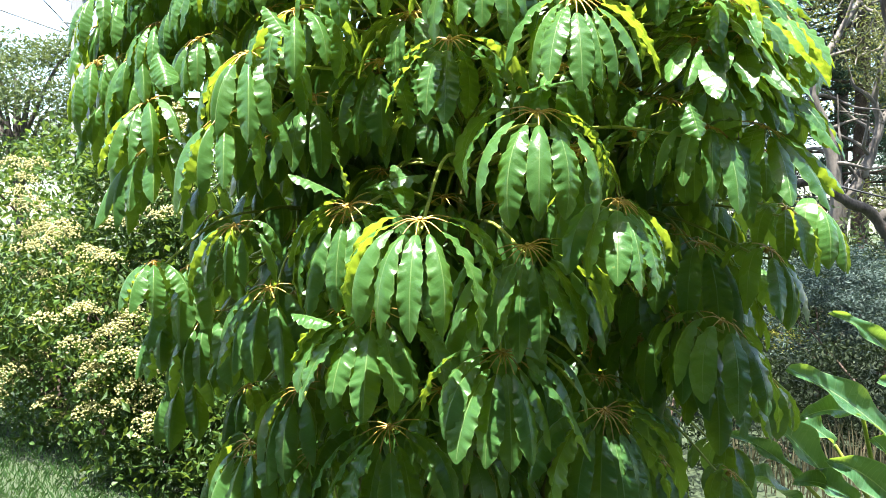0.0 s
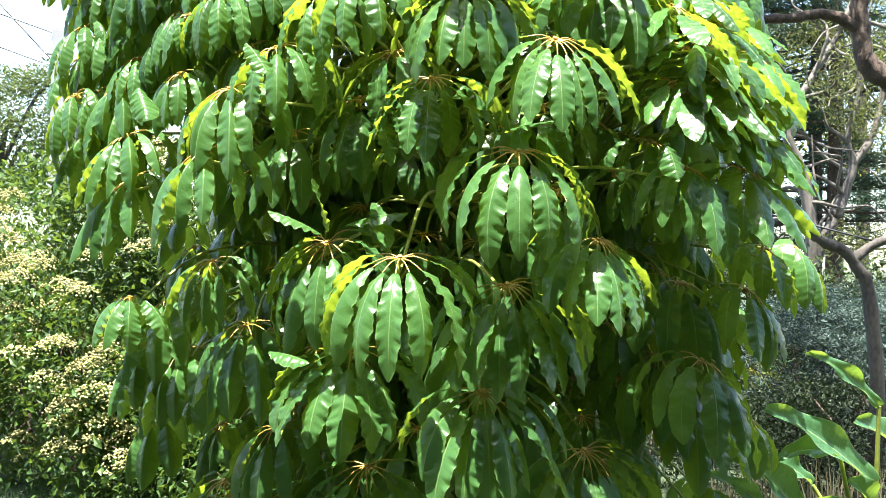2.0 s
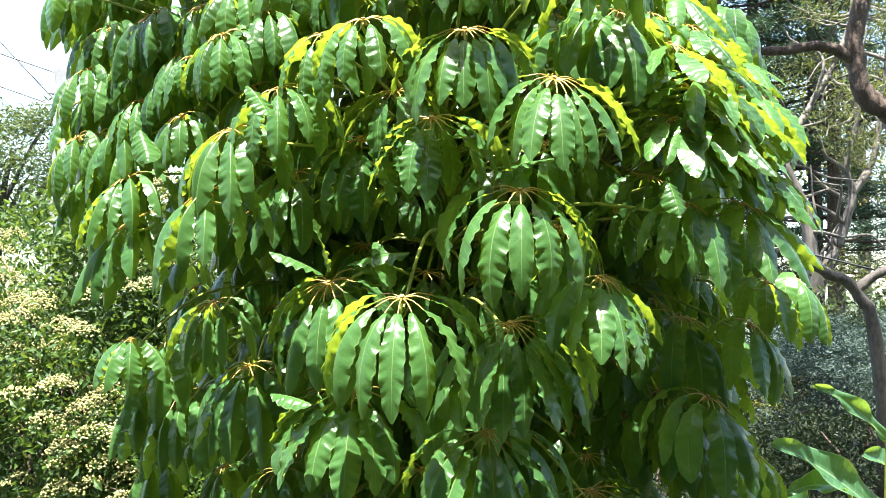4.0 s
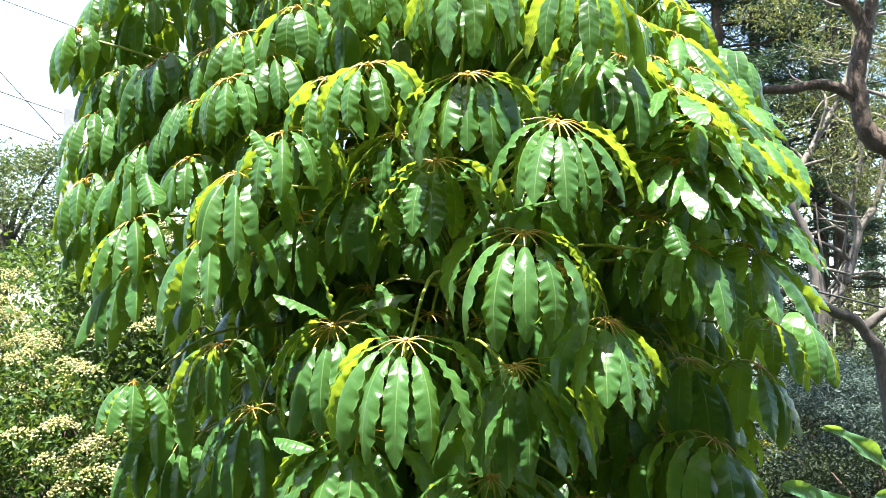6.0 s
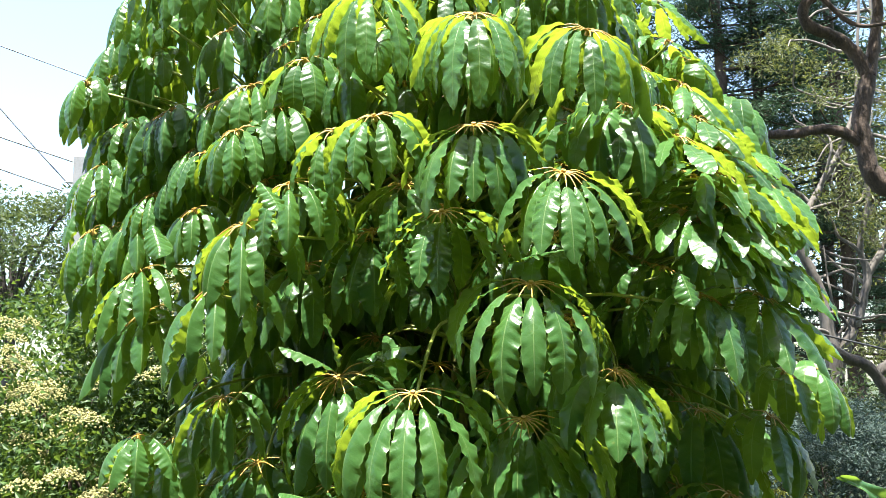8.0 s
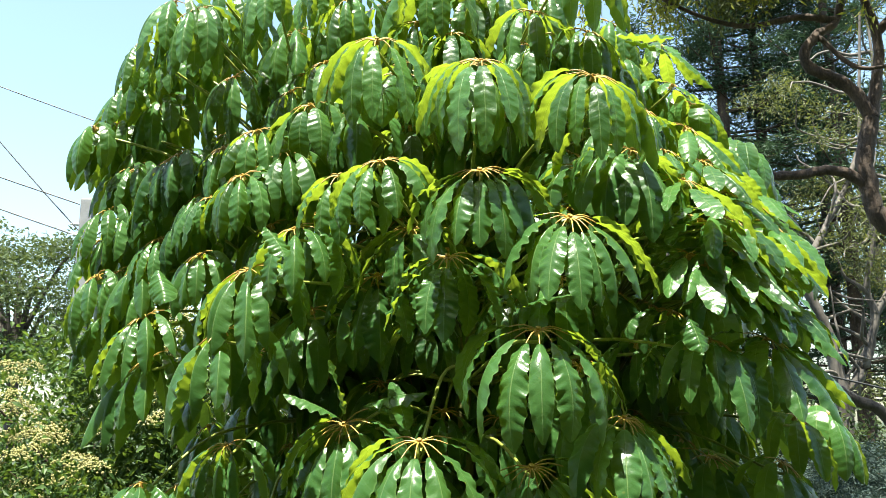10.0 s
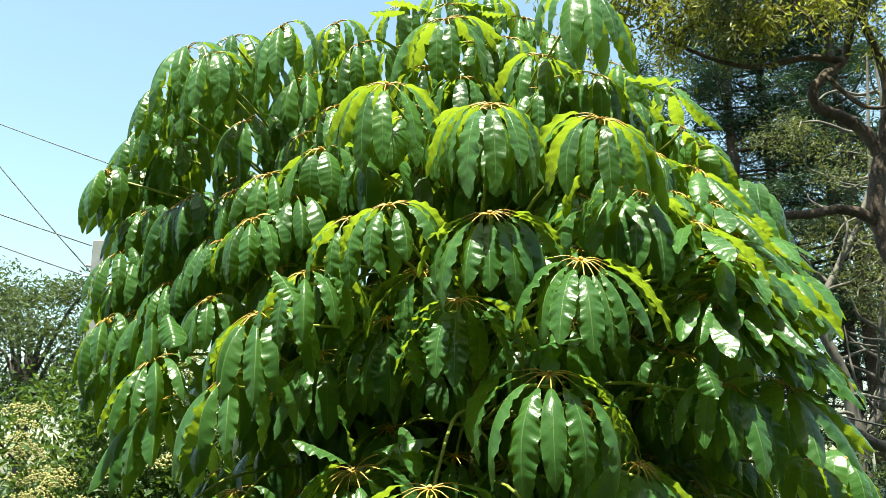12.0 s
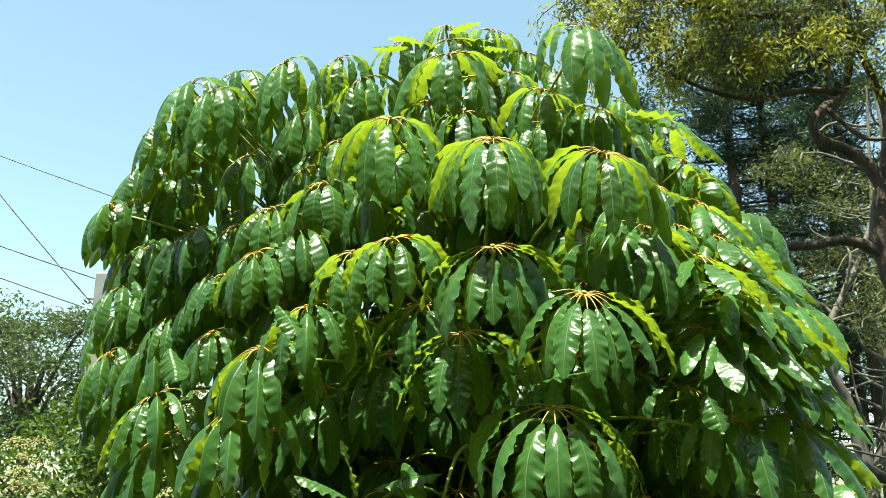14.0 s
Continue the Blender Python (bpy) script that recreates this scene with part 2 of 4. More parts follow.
def build_ground():
    soup = Soup()
    xs = [-2500, -600, -150, -40] + [-20 + 0.5 * i for i in range(81)] + [40, 150, 600, 2500]
    ys = [-2500, -600, -150, -40] + [-10 + 0.5 * i for i in range(81)] + [60, 150, 600, 2500]
    verts = [(x, y, ground_height(x, y) if abs(x) < 39 and -30 < y < 50 else 0.0) for y in ys for x in xs]
    w = len(xs)
    soup.add(verts, [(j * w + i, j * w + i + 1, (j + 1) * w + i + 1, (j + 1) * w + i) for j in range(len(ys) - 1) for i in range(w - 1)])
    return tagged(part("ground", soup, [SOIL]), "grassy garden ground with bare leafy soil", "ground", kind="structure")


build_ground()


def build_grass():
    rng = np.random.default_rng(11)
    soup = Soup()
    n = 60000
    x, y = rng.uniform(-6.5, -0.4, n), 4.2 + 6.5 * rng.random(n) ** 1.3
    z = np.array([ground_height(a, b) for a, b in zip(x, y)]) - 0.01
    h, a = rng.uniform(0.025, 0.075, n), rng.uniform(0, 2 * math.pi, n)
    dx, dy = np.cos(a), np.sin(a)
    lean, w = rng.uniform(0.2, 0.9, n) * h, rng.uniform(0.002, 0.004, n)
    blades = np.stack([np.stack(p, 1) for p in ((x - dy * w, y + dx * w, z), (x + dy * w, y - dx * w, z), (x + dx * lean * 0.4, y + dy * lean * 0.4, z + h * 0.7), (x + dx * lean, y + dy * lean, z + h))], 1)
    k = np.arange(n)[:, None] * 4
    soup.add(blades.reshape(-1, 3), np.concatenate((k + (0, 1, 2), k + (0, 2, 3))))
    tagged(part("grass", soup, [GRASS], smooth=False), "short green lawn grass in sun and shade", "grass", kind="stuff")


build_grass()

# ---- the umbrella tree ----
AXIS = np.array((0.03, 3.22))
tree = thing("umbrella_tree", 0.05, 3.0, 0.0, "large umbrella tree with drooping glossy green palmate leaves", "tree")
STEMS = [  # foot and top of each upright stem
    ((0.10, 3.05, 0.0), (0.075, 2.74, 1.3), (0.06, 2.76, 2.2), (0.03, 2.95, 2.75)),
    ((-0.10, 3.25, 0.0), (-0.42, 3.05, 1.2), (-0.50, 3.05, 2.1), (-0.46, 3.05, 2.6)),
    ((0.20, 3.30, 0.0), (0.55, 3.10, 1.2), (0.62, 3.10, 2.1), (0.48, 3.10, 2.6)),
    ((0.05, 3.50, 0.0), (0.05, 3.75, 1.2), (0.05, 3.75, 2.1), (0.05, 3.50, 2.7)),
]


def build_stems():
    rng = np.random.default_rng(3)
    for pts in STEMS:
        soup = Soup()
        line = smooth_line(pts, 8)
        tube(soup, line, 0.030, 0.016, 10, 0, 0.12, rng)
        for q in line[4::2]:  # leaf scars
            ring = [np.array(q) + (0, 0, 0.006 * k) for k in (-1, 0, 1)]
            tube(soup, ring, 0.027, 0.027, 10, 0)
        part("stem", soup, [STEM_BARK], tree, "ringed green-brown woody stem")


build_stems()


def stem_point(x, y, z):
    """The stem nearest to a leaf, and its point near height z."""
    best = None
    for pts in STEMS:
        for q in smooth_line(pts, 6):
            d = (q[0] - x) ** 2 + (q[1] - y) ** 2 + 2.5 * (q[2] - z) ** 2
            if best is None or d < best[0]:
                best = (d, q)
    return best[1]


def leaflet(soup, rng, base, d0, length, width, bend, mat=0, rows=13, cols=6, ruffle=1.0, twist=None, folds=(-0.35, 0.10)):
    """A quilted, wavy-edged oblong leaflet that leaves along d0 and arches over. bend: the angle below the level at which its tip points, and how early it gets there."""
    level = unit((d0[0], d0[1], 0))
    s = np.linspace(0, 1, rows + 1)[:, None]
    v = np.linspace(-1, 1, cols + 1)[None, :]
    first = math.asin(max(-1, min(1, -d0[2])))
    phi = first + (radians(bend[0]) - first) * s ** bend[1]
    swing = rng.normal() * 0.10 * s
    hx, hy = level[0] * np.cos(swing) - level[1] * np.sin(swing), level[0] * np.sin(swing) + level[1] * np.cos(swing)
    t = np.concatenate((hx * np.cos(phi), hy * np.cos(phi), -np.sin(phi)), 1)
    nrm = np.concatenate((hx * np.sin(phi), hy * np.sin(phi), np.cos(phi)), 1)
    b = np.concatenate((-hy, hx, np.zeros_like(s)), 1)
    tw = (rng.normal() * 0.30 if twist is None else twist) * s
    b, nrm = b * np.cos(tw) + nrm * np.sin(tw), nrm * np.cos(tw) - b * np.sin(tw)
    p = np.asarray(base, float) + np.concatenate((np.zeros((1, 3)), np.cumsum((t[1:] + t[:-1]) / 2, 0))) * (length / rows)
    widest = rng.uniform(1.0, 1.25)
    w = width * np.maximum(0.012, np.sin(math.pi * (0.02 + 0.975 * s) ** widest)) ** 0.55 * (0.90 + 0.16 * s)
    w = w * (1 - 0.25 * np.clip((s - 0.9) / 0.1, 0, 1))
    cup, fold = rng.uniform(-0.55, 0.30), rng.uniform(*folds)
    amp = width * ruffle * rng.uniform(0.05, 0.095)
    calm = np.clip(6 * s * (1 - s), 0, 1)
    side = np.where(v > 0, 1.0, 0.0)
    # the blade swells between the side veins
    many = 62.0 if rows > 40 else rng.uniform(34, 46)
    swell = np.sin(many * s - 4.0 * np.abs(v)) * np.abs(v) ** 0.8 * 0.5
    loose = np.sin(rng.uniform(24, 36) * s + rng.uniform(0, 6.3) + 2.1 * side) * v * v * 0.8
    lift = 0.5 * w * (cup * np.abs(v) ** 2 + fold * np.abs(v)) - amp * calm * (swell + loose)
    out = v * w / 2 * (1 + 0.022 * calm * np.sin(many * s - 4.0 + 1.3 * side))
    verts = p[:, None, :] + b[:, None, :] * out[:, :, None] + nrm[:, None, :] * lift[:, :, None]
    uvs = np.stack((s + 0 * v, 0.5 + v / 2 + 0 * s), 2)
    c = cols + 1
    k = (np.arange(rows)[:, None] * c + np.arange(cols)).reshape(-1, 1)
    soup.add(verts.reshape(-1, 3), k + np.array((0, 1, c + 1, c)), mat, uvs.reshape(-1, 2))


LEAF_COUNT = [0, 0]
HUBS = []


# how far the tips bend below the level, how early, and how far round the wheel the leaflets stand to each side
BENDS = {"full": (106, 0.72, 132), "hanging": (99, 0.60, 150), "high": (97, 0.45, 165), "arched": (62, 0.80, 150), "fan": (93, 0.72, 116)}


def leaf(x, y, z, length, count, broad=1.0, near=True, tilt=0.62, turn=0.0, style="hanging", attach=None, spread=1.0, fine=True, ruffle=1.0, into=None, phase=None):
    """A palmate leaf: a long stalk from the stem, and a wheel of stalked leaflets that droop round its end."""
    LEAF_COUNT[0] += 1
    rng = np.random.default_rng(1000 + LEAF_COUNT[0])
    hub = np.array((x, y, z))
    HUBS.append(hub)
    out = unit(np.array((x - AXIS[0], y - AXIS[1], 0)))
    ca, sa = math.cos(radians(turn)), math.sin(radians(turn))
    out = np.array((out[0] * ca - out[1] * sa, out[0] * sa + out[1] * ca, 0))
    axis = unit(np.array((0, 0, 1)) + out * tilt + rng.normal(size=3) * (0.02 if style == "full" else 0.07))
    foot = stem_point(x, y, z + 0.10 - 0.35 * max(0, z - 1.5)) if attach is None else np.array(attach, float)
    mid = foot * 0.45 + hub * 0.55 + np.array((0, 0, 0.04)) + rng.normal(size=3) * 0.02
    end = hub - axis * 0.03
    stalk = Soup() if into is None else into
    tube(stalk, smooth_line([foot, mid, end, hub], 4), 0.0054, 0.0038, 6, 0)
    tube(stalk, [hub - axis * 0.012, hub, hub + axis * 0.008], 0.009, 0.006, 8, 1)
    # e2 points outward from the tree along the wheel, e1 sideways
    e1 = unit(np.cross(out, axis))
    e2 = np.cross(axis, e1)
    total = count
    tidy = 0.05 if style == "full" else 0.16
    reach, early, span = BENDS[style]
    folds = (-1.0, -0.35) if x < -0.42 else (-0.35, 0.10)  # on the sunny flank the leaflets fold along the rib
    blades = []
    lean = rng.uniform(-0.2, 0.2) if phase is None else phase
    for k in range(total):
        a = lean + radians(span) * (2 * (k + 0.5 + rng.uniform(-tidy, tidy)) / total - 1)
        rad = e1 * math.sin(a) + e2 * math.cos(a)
        beta = rng.uniform(0.0, 0.16)
        d0 = unit(rad * math.cos(beta) + axis * math.sin(beta) - np.array((0, 0, 0.10)))
        stem_len = length * rng.uniform(0.22, 0.30) * spread
        tipp = hub + d0 * stem_len - np.array((0, 0, stem_len * 0.06))
        tube(stalk, smooth_line([hub, hub + d0 * stem_len * 0.5 + axis * stem_len * 0.10, tipp], 2), 0.0021, 0.0015, 5, 1)
        ln = length * (rng.uniform(0.92, 1.06) if style == "full" else rng.uniform(0.80, 1.08))
        bend = (reach + rng.normal() * (3 if style == "full" else 8), early)
        blades.append((tipp, d0, ln, ln * 0.265 * broad * rng.uniform(0.90, 1.12), bend))
    if near and LEAF_COUNT[1] + total <= 330:
        LEAF_COUNT[1] += total
        holder = part("leaf", stalk, [STALK, STALKLET], tree)
        for b in blades:
            s = Soup()
            leaflet(s, rng, *b, rows=56, cols=12, folds=folds)
            part("leaflet", s, [LEAFLET], holder)
    else:
        for b in blades:
            leaflet(stalk, rng, *b, mat=2, ruffle=ruffle, folds=folds, rows=24 if fine else 10, cols=6 if fine else 4)
        if into is None:
            part("leaf", stalk, [STALK, STALKLET, LEAFLET], tree)


def withered_leaf(place, length):
    """An old orange leaflet caught among the green ones."""
    rng = np.random.default_rng(5)
    s = Soup()
    leaflet(s, rng, np.array(place) + (0, 0, length * 0.5), unit((0.1, -0.5, -0.6)), length, length * 0.6, (80, 0.6), rows=16, cols=8)
    part("withered_leaflet", s, [DEAD_LEAF], tree, "withered orange leaflet")


def single(place, way, face, length, width):
    """One leaflet set apart from its wheel, whose upper side turns towards face."""
    rng = np.random.default_rng(int(abs(place[0]) * 1000 + place[2] * 100))
    way = unit(way)
    level = unit((way[0], way[1], 0))
    up = unit(np.cross(np.array((-level[1], level[0], 0)), -way))
    up = up if up[2] > 0 else -up
    b = np.cross(up, way)
    twist = math.atan2(np.dot(face, b), np.dot(face, up))
    s = Soup()
    leaflet(s, rng, place, way, length, width, (math.degrees(math.asin(-way[2])) + 22, 0.8), rows=26, cols=8, twist=-0.6 * twist)
    part("odd_leaflet", s, [LEAFLET], tree)


# leaves that stand out singly
leaf(0.222, 1.995, 1.885, 0.262, 9, broad=0.95, style="full", phase=0.0, turn=-13, tilt=0.55)
leaf(-0.056, 2.070, 1.634, 0.280, 9, broad=0.95, style="full", phase=0.05, attach=(0.06, 2.72, 1.86))
leaf(-0.259, 2.325, 1.677, 0.280, 11, tilt=0.7)
leaf(0.434, 2.120, 1.683, 0.225, 10, broad=1.1, style="fan", turn=24, tilt=0.75)
leaf(0.214, 2.170, 1.570, 0.275, 12, style="fan", tilt=0.85)
leaf(0.150, 2.130, 1.305, 0.265, 11, broad=1.1, style="fan", tilt=1.0)
leaf(0.444, 2.330, 1.118, 0.300, 11, broad=1.1, style="fan", tilt=1.0, turn=8)
leaf(0.464, 2.480, 1.182, 0.181, 8)
leaf(0.690, 2.230, 1.880, 0.235, 11, broad=0.95, tilt=0.5, turn=10)
leaf(0.558, 2.470, 1.894, 0.162, 8)
leaf(-0.183, 2.440, 2.095, 0.235, 8, broad=1.5, style="fan", tilt=0.8)
leaf(0.016, 2.130, 2.085, 0.215, 9, broad=1.25, style="fan", tilt=0.8)
leaf(0.309, 2.020, 2.158, 0.225, 10, broad=1.1, style="fan", tilt=0.75)
leaf(-0.715, 2.500, 2.170, 0.179, 9, broad=0.92)
leaf(-0.525, 2.310, 2.088, 0.251, 9, broad=0.92)
leaf(-0.584, 2.310, 1.921, 0.251, 8, broad=0.92)
leaf(-0.976, 2.740, 2.185, 0.223, 8, broad=0.92)
leaf(-0.909, 2.630, 2.005, 0.250, 10, broad=0.92)
leaf(-1.105, 2.860, 2.044, 0.184, 8, broad=0.92)
leaf(-0.870, 2.560, 1.515, 0.175, 6, broad=1.3, tilt=0.3, spread=0.6)
leaf(-0.585, 2.390, 1.623, 0.194, 9, broad=0.92)
leaf(-0.508, 2.500, 1.441, 0.260, 9, broad=1.1)
leaf(-0.188, 2.300, 1.389, 0.265, 9, broad=1.25, style="fan", tilt=0.8)
leaf(-0.297, 2.430, 1.385, 0.151, 6, broad=1.3)
leaf(-0.150, 2.390, 1.060, 0.300, 10, broad=1.1, style="fan", tilt=0.9)
leaf(-0.426, 2.520, 1.138, 0.258, 8, broad=1.1)
leaf(-0.742, 2.680, 1.341, 0.254, 8, broad=1.1)
leaf(-0.590, 2.600, 0.965, 0.250, 7, broad=1.1, style="fan", tilt=0.9)
leaf(-0.579, 2.640, 0.908, 0.231, 7, broad=1.1)
leaf(-0.880, 2.820, 1.365, 0.247, 7, broad=1.1)
leaf(-0.818, 2.770, 1.498, 0.283, 8, broad=1.1)
leaf(-0.896, 2.650, 1.872, 0.252, 9, broad=0.92)
leaf(-0.382, 2.520, 2.008, 0.239, 8, near=False)
leaf(-0.396, 2.270, 2.192, 0.215, 8)
leaf(0.771, 2.570, 1.574, 0.282, 9, broad=1.1)
leaf(0.718, 2.620, 1.347, 0.287, 9, broad=1.1, near=False)
leaf(0.608, 2.640, 1.275, 0.231, 8, broad=1.1, near=False)
leaf(0.823, 2.620, 1.242, 0.268, 8, broad=1.1)
leaf(0.642, 2.630, 0.924, 0.250, 8, broad=1.1, near=False)
leaf(-0.007, 2.500, 1.142, 0.237, 8, broad=1.2, near=False)
leaf(-0.378, 2.530, 0.950, 0.240, 8, broad=1.1)
leaf(0.378, 2.520, 1.558, 0.239, 8, broad=1.2, near=False)
leaf(0.097, 2.062, 2.290, 0.245, 10, broad=1.15, style="fan", tilt=0.8)
leaf(0.510, 2.200, 2.385, 0.240, 10, broad=1.15, style="fan", tilt=0.7)
leaf(-0.276, 2.292, 2.349, 0.218, 8, broad=1.1)
leaf(-0.156, 2.132, 2.336, 0.202, 8, broad=1.25)
leaf(-0.581, 2.432, 2.392, 0.204, 9)
leaf(-0.885, 2.742, 2.545, 0.210, 9)
leaf(-1.073, 2.952, 2.579, 0.216, 8)
leaf(-1.251, 3.182, 2.797, 0.244, 8)
leaf(-0.692, 2.512, 2.348, 0.183, 8)
leaf(-0.469, 2.482, 2.477, 0.217, 8)
leaf(0.751, 2.372, 2.403, 0.173, 9, broad=1.1, style="arched")
leaf(0.838, 2.462, 2.338, 0.180, 9, broad=1.1, style="arched")
leaf(0.984, 2.622, 2.339, 0.182, 9, broad=1.1, style="arched")
leaf(0.714, 2.210, 2.214, 0.199, 8, broad=1.1, style="arched")
leaf(0.788, 2.256, 2.128, 0.231, 9, broad=1.1, style="arched")
leaf(0.968, 2.486, 2.244, 0.224, 8, broad=1.1, style="arched")
leaf(0.871, 2.320, 1.890, 0.237, 9, broad=1.1, style="arched")
leaf(1.095, 2.722, 1.684, 0.219, 8, broad=1.1)
leaf(0.970, 2.542, 1.555, 0.241, 9, broad=1.1)
leaf(0.786, 2.392, 1.357, 0.279, 9, broad=1.1)
leaf(0.653, 2.219, 2.102, 0.200, 8, broad=1.1, style="arched")
leaf(0.655, 2.452, 1.983, 0.179, 8, broad=1.1, near=False)
leaf(0.336, 2.402, 2.073, 0.210, 8, broad=1.2, near=False)
leaf(-0.083, 2.422, 2.225, 0.212, 8, broad=1.2, near=False)
leaf(0.104, 2.036, 2.568, 0.245, 11, broad=0.9, style="high", spread=0.9)
leaf(0.398, 2.100, 2.552, 0.256, 12, broad=0.9, style="high", spread=0.9)
leaf(0.460, 2.476, 2.858, 0.235, 9, broad=0.9, style="high", spread=0.9)
leaf(-0.003, 2.586, 3.121, 0.283, 11, broad=0.9, style="high", spread=0.9)
leaf(0.416, 2.396, 3.097, 0.271, 11, broad=0.9, style="high", spread=0.9)
leaf(0.008, 2.796, 3.299, 0.225, 9, broad=0.9, style="high", spread=0.9)
leaf(0.157, 2.876, 3.383, 0.210, 8, broad=0.9, style="high", spread=0.9)
leaf(-0.176, 2.266, 2.738, 0.265, 10, broad=0.9, style="high", spread=0.9)
leaf(-0.312, 2.726, 3.108, 0.239, 9, broad=0.9, style="high", spread=0.9)
leaf(-0.518, 2.876, 3.058, 0.300, 9, broad=0.9, style="high", spread=0.9)
leaf(-0.555, 2.596, 3.107, 0.237, 10, broad=0.9, style="high", spread=0.9)
leaf(-0.794, 2.596, 3.000, 0.237, 10, broad=0.9, style="high", spread=0.9)
leaf(-0.890, 2.666, 3.070, 0.243, 9, broad=0.9, style="high", spread=0.9)
leaf(-1.038, 2.806, 2.989, 0.184, 8, broad=0.9, style="high", spread=0.9)
leaf(-0.715, 2.806, 2.858, 0.246, 9, broad=0.9, style="high", spread=0.9)
leaf(-1.041, 3.046, 2.866, 0.256, 9, broad=0.9, style="high", spread=0.9)
leaf(-1.207, 3.066, 2.785, 0.224, 8)
leaf(-1.168, 3.136, 2.660, 0.240, 9)
leaf(-0.859, 2.716, 2.552, 0.218, 9)
leaf(-0.012, 2.856, 3.391, 0.146, 8, broad=0.9, style="high", spread=0.9)
leaf(-0.159, 2.826, 3.313, 0.206, 8, broad=0.9, style="high", spread=0.9)
leaf(-0.401, 2.776, 3.219, 0.203, 9, broad=0.9, style="high", spread=0.9)
leaf(0.283, 2.896, 3.297, 0.211, 8, broad=0.9, style="high", spread=0.9)
leaf(0.790, 2.876, 3.001, 0.189, 8, broad=1.1, style="arched")
leaf(0.770, 2.686, 2.768, 0.157, 7, broad=1.1, style="arched")
leaf(0.553, 2.476, 2.638, 0.199, 8, broad=0.95, style="high", spread=0.9)
leaf(-0.567, 2.546, 2.571, 0.205, 9)
leaf(-0.480, 2.626, 2.734, 0.211, 8, near=False, broad=0.9, style="high", spread=0.9)
leaf(-1.176, 3.066, 2.923, 0.201, 8, broad=0.9, style="high", spread=0.9)
leaf(-0.757, 2.746, 3.153, 0.201, 8, broad=0.9, style="high", spread=0.9)
leaf(0.292, 2.496, 2.940, 0.219, 8, near=False, broad=0.9, style="high", spread=0.9)
leaf(0.744, 2.476, 2.544, 0.181, 8, broad=1.1, style="arched")
leaf(0.841, 2.556, 2.460, 0.187, 8, broad=1.1, style="arched")
leaf(0.979, 2.656, 2.395, 0.194, 8, broad=1.1, style="arched")
leaf(-1.206, 3.016, 2.337, 0.220, 8)
leaf(0.966, 2.471, 2.041, 0.223, 8, style="arched")
leaf(-0.745, 2.946, 3.213, 0.237, 9, near=False, broad=0.9, style="high", spread=0.9)
leaf(-0.529, 3.066, 3.271, 0.246, 9, near=False, broad=0.9, style="high", spread=0.9)
leaf(-0.391, 2.886, 3.083, 0.232, 9, near=False, broad=0.9, style="high", spread=0.9)
leaf(-0.203, 2.876, 3.166, 0.231, 9, near=False, broad=0.9, style="high", spread=0.9)
leaf(-0.070, 2.576, 2.946, 0.207, 9, near=False, broad=0.9, style="high", spread=0.9)
leaf(0.102, 2.656, 3.068, 0.213, 9, near=False, broad=0.9, style="high", spread=0.9)
leaf(0.212, 2.706, 3.114, 0.217, 9, near=False, broad=0.9, style="high", spread=0.9)
leaf(0.285, 2.476, 2.813, 0.199, 9, near=False, broad=0.9, style="high", spread=0.9)
leaf(0.393, 2.876, 3.202, 0.231, 9, near=False, broad=0.9, style="high", spread=0.9)
leaf(-0.569, 2.866, 2.920, 0.230, 9, near=False, broad=0.9, style="high", spread=0.9)
leaf(-0.369, 2.626, 2.733, 0.211, 9, near=False, broad=0.9, style="high", spread=0.9)
leaf(-0.105, 2.496, 2.771, 0.200, 9, near=False, broad=0.9, style="high", spread=0.9)
leaf(0.039, 2.526, 2.880, 0.203, 9, near=False, broad=0.9, style="high", spread=0.9)
leaf(-1.042, 3.166, 3.107, 0.254, 9, near=False, broad=0.9, style="high", spread=0.9)
leaf(-0.944, 3.336, 3.053, 0.268, 9, near=False, broad=0.9, style="high", spread=0.9)
leaf(-1.214, 3.256, 3.025, 0.262, 9, near=False, broad=0.9, style="high", spread=0.9)
leaf(0.390, 2.576, 2.897, 0.207, 9, near=False, broad=0.9, style="high", spread=0.9)
leaf(0.548, 2.576, 2.795, 0.207, 9, near=False, broad=0.9, style="high", spread=0.9)
leaf(-1.043, 2.966, 2.994, 0.217, 9, broad=0.9, style="high", spread=0.9)
leaf(-0.952, 2.996, 3.052, 0.219, 9, broad=0.9, style="high", spread=0.9)
leaf(-0.838, 3.006, 3.078, 0.220, 9, broad=0.9, style="high", spread=0.9)
leaf(-1.138, 3.156, 2.788, 0.230, 9)
leaf(-0.925, 2.776, 2.472, 0.203, 9)
leaf(-0.760, 2.646, 2.396, 0.193, 9)
leaf(-0.694, 2.636, 2.547, 0.192, 9)
leaf(-1.066, 2.896, 2.390, 0.211, 9)
leaf(-0.905, 2.716, 2.269, 0.184, 10, broad=0.92)
leaf(-0.803, 2.666, 2.331, 0.195, 9)
leaf(-1.098, 2.896, 2.193, 0.196, 10, broad=0.92)
leaf(-0.941, 2.736, 2.123, 0.186, 10, broad=0.92)
leaf(-0.581, 2.556, 2.445, 0.187, 9)
leaf(-0.482, 2.536, 2.474, 0.185, 9)
leaf(-1.014, 3.186, 2.896, 0.233, 9)
leaf(-0.367, 2.596, 2.820, 0.190, 9, broad=0.9, style="high", spread=0.9)
leaf(-0.697, 2.946, 3.118, 0.215, 9, broad=0.9, style="high", spread=0.9)
leaf(0.605, 2.786, 3.038, 0.203, 9, broad=0.9, style="high", spread=0.9)
leaf(0.604, 2.416, 2.578, 0.176, 9)
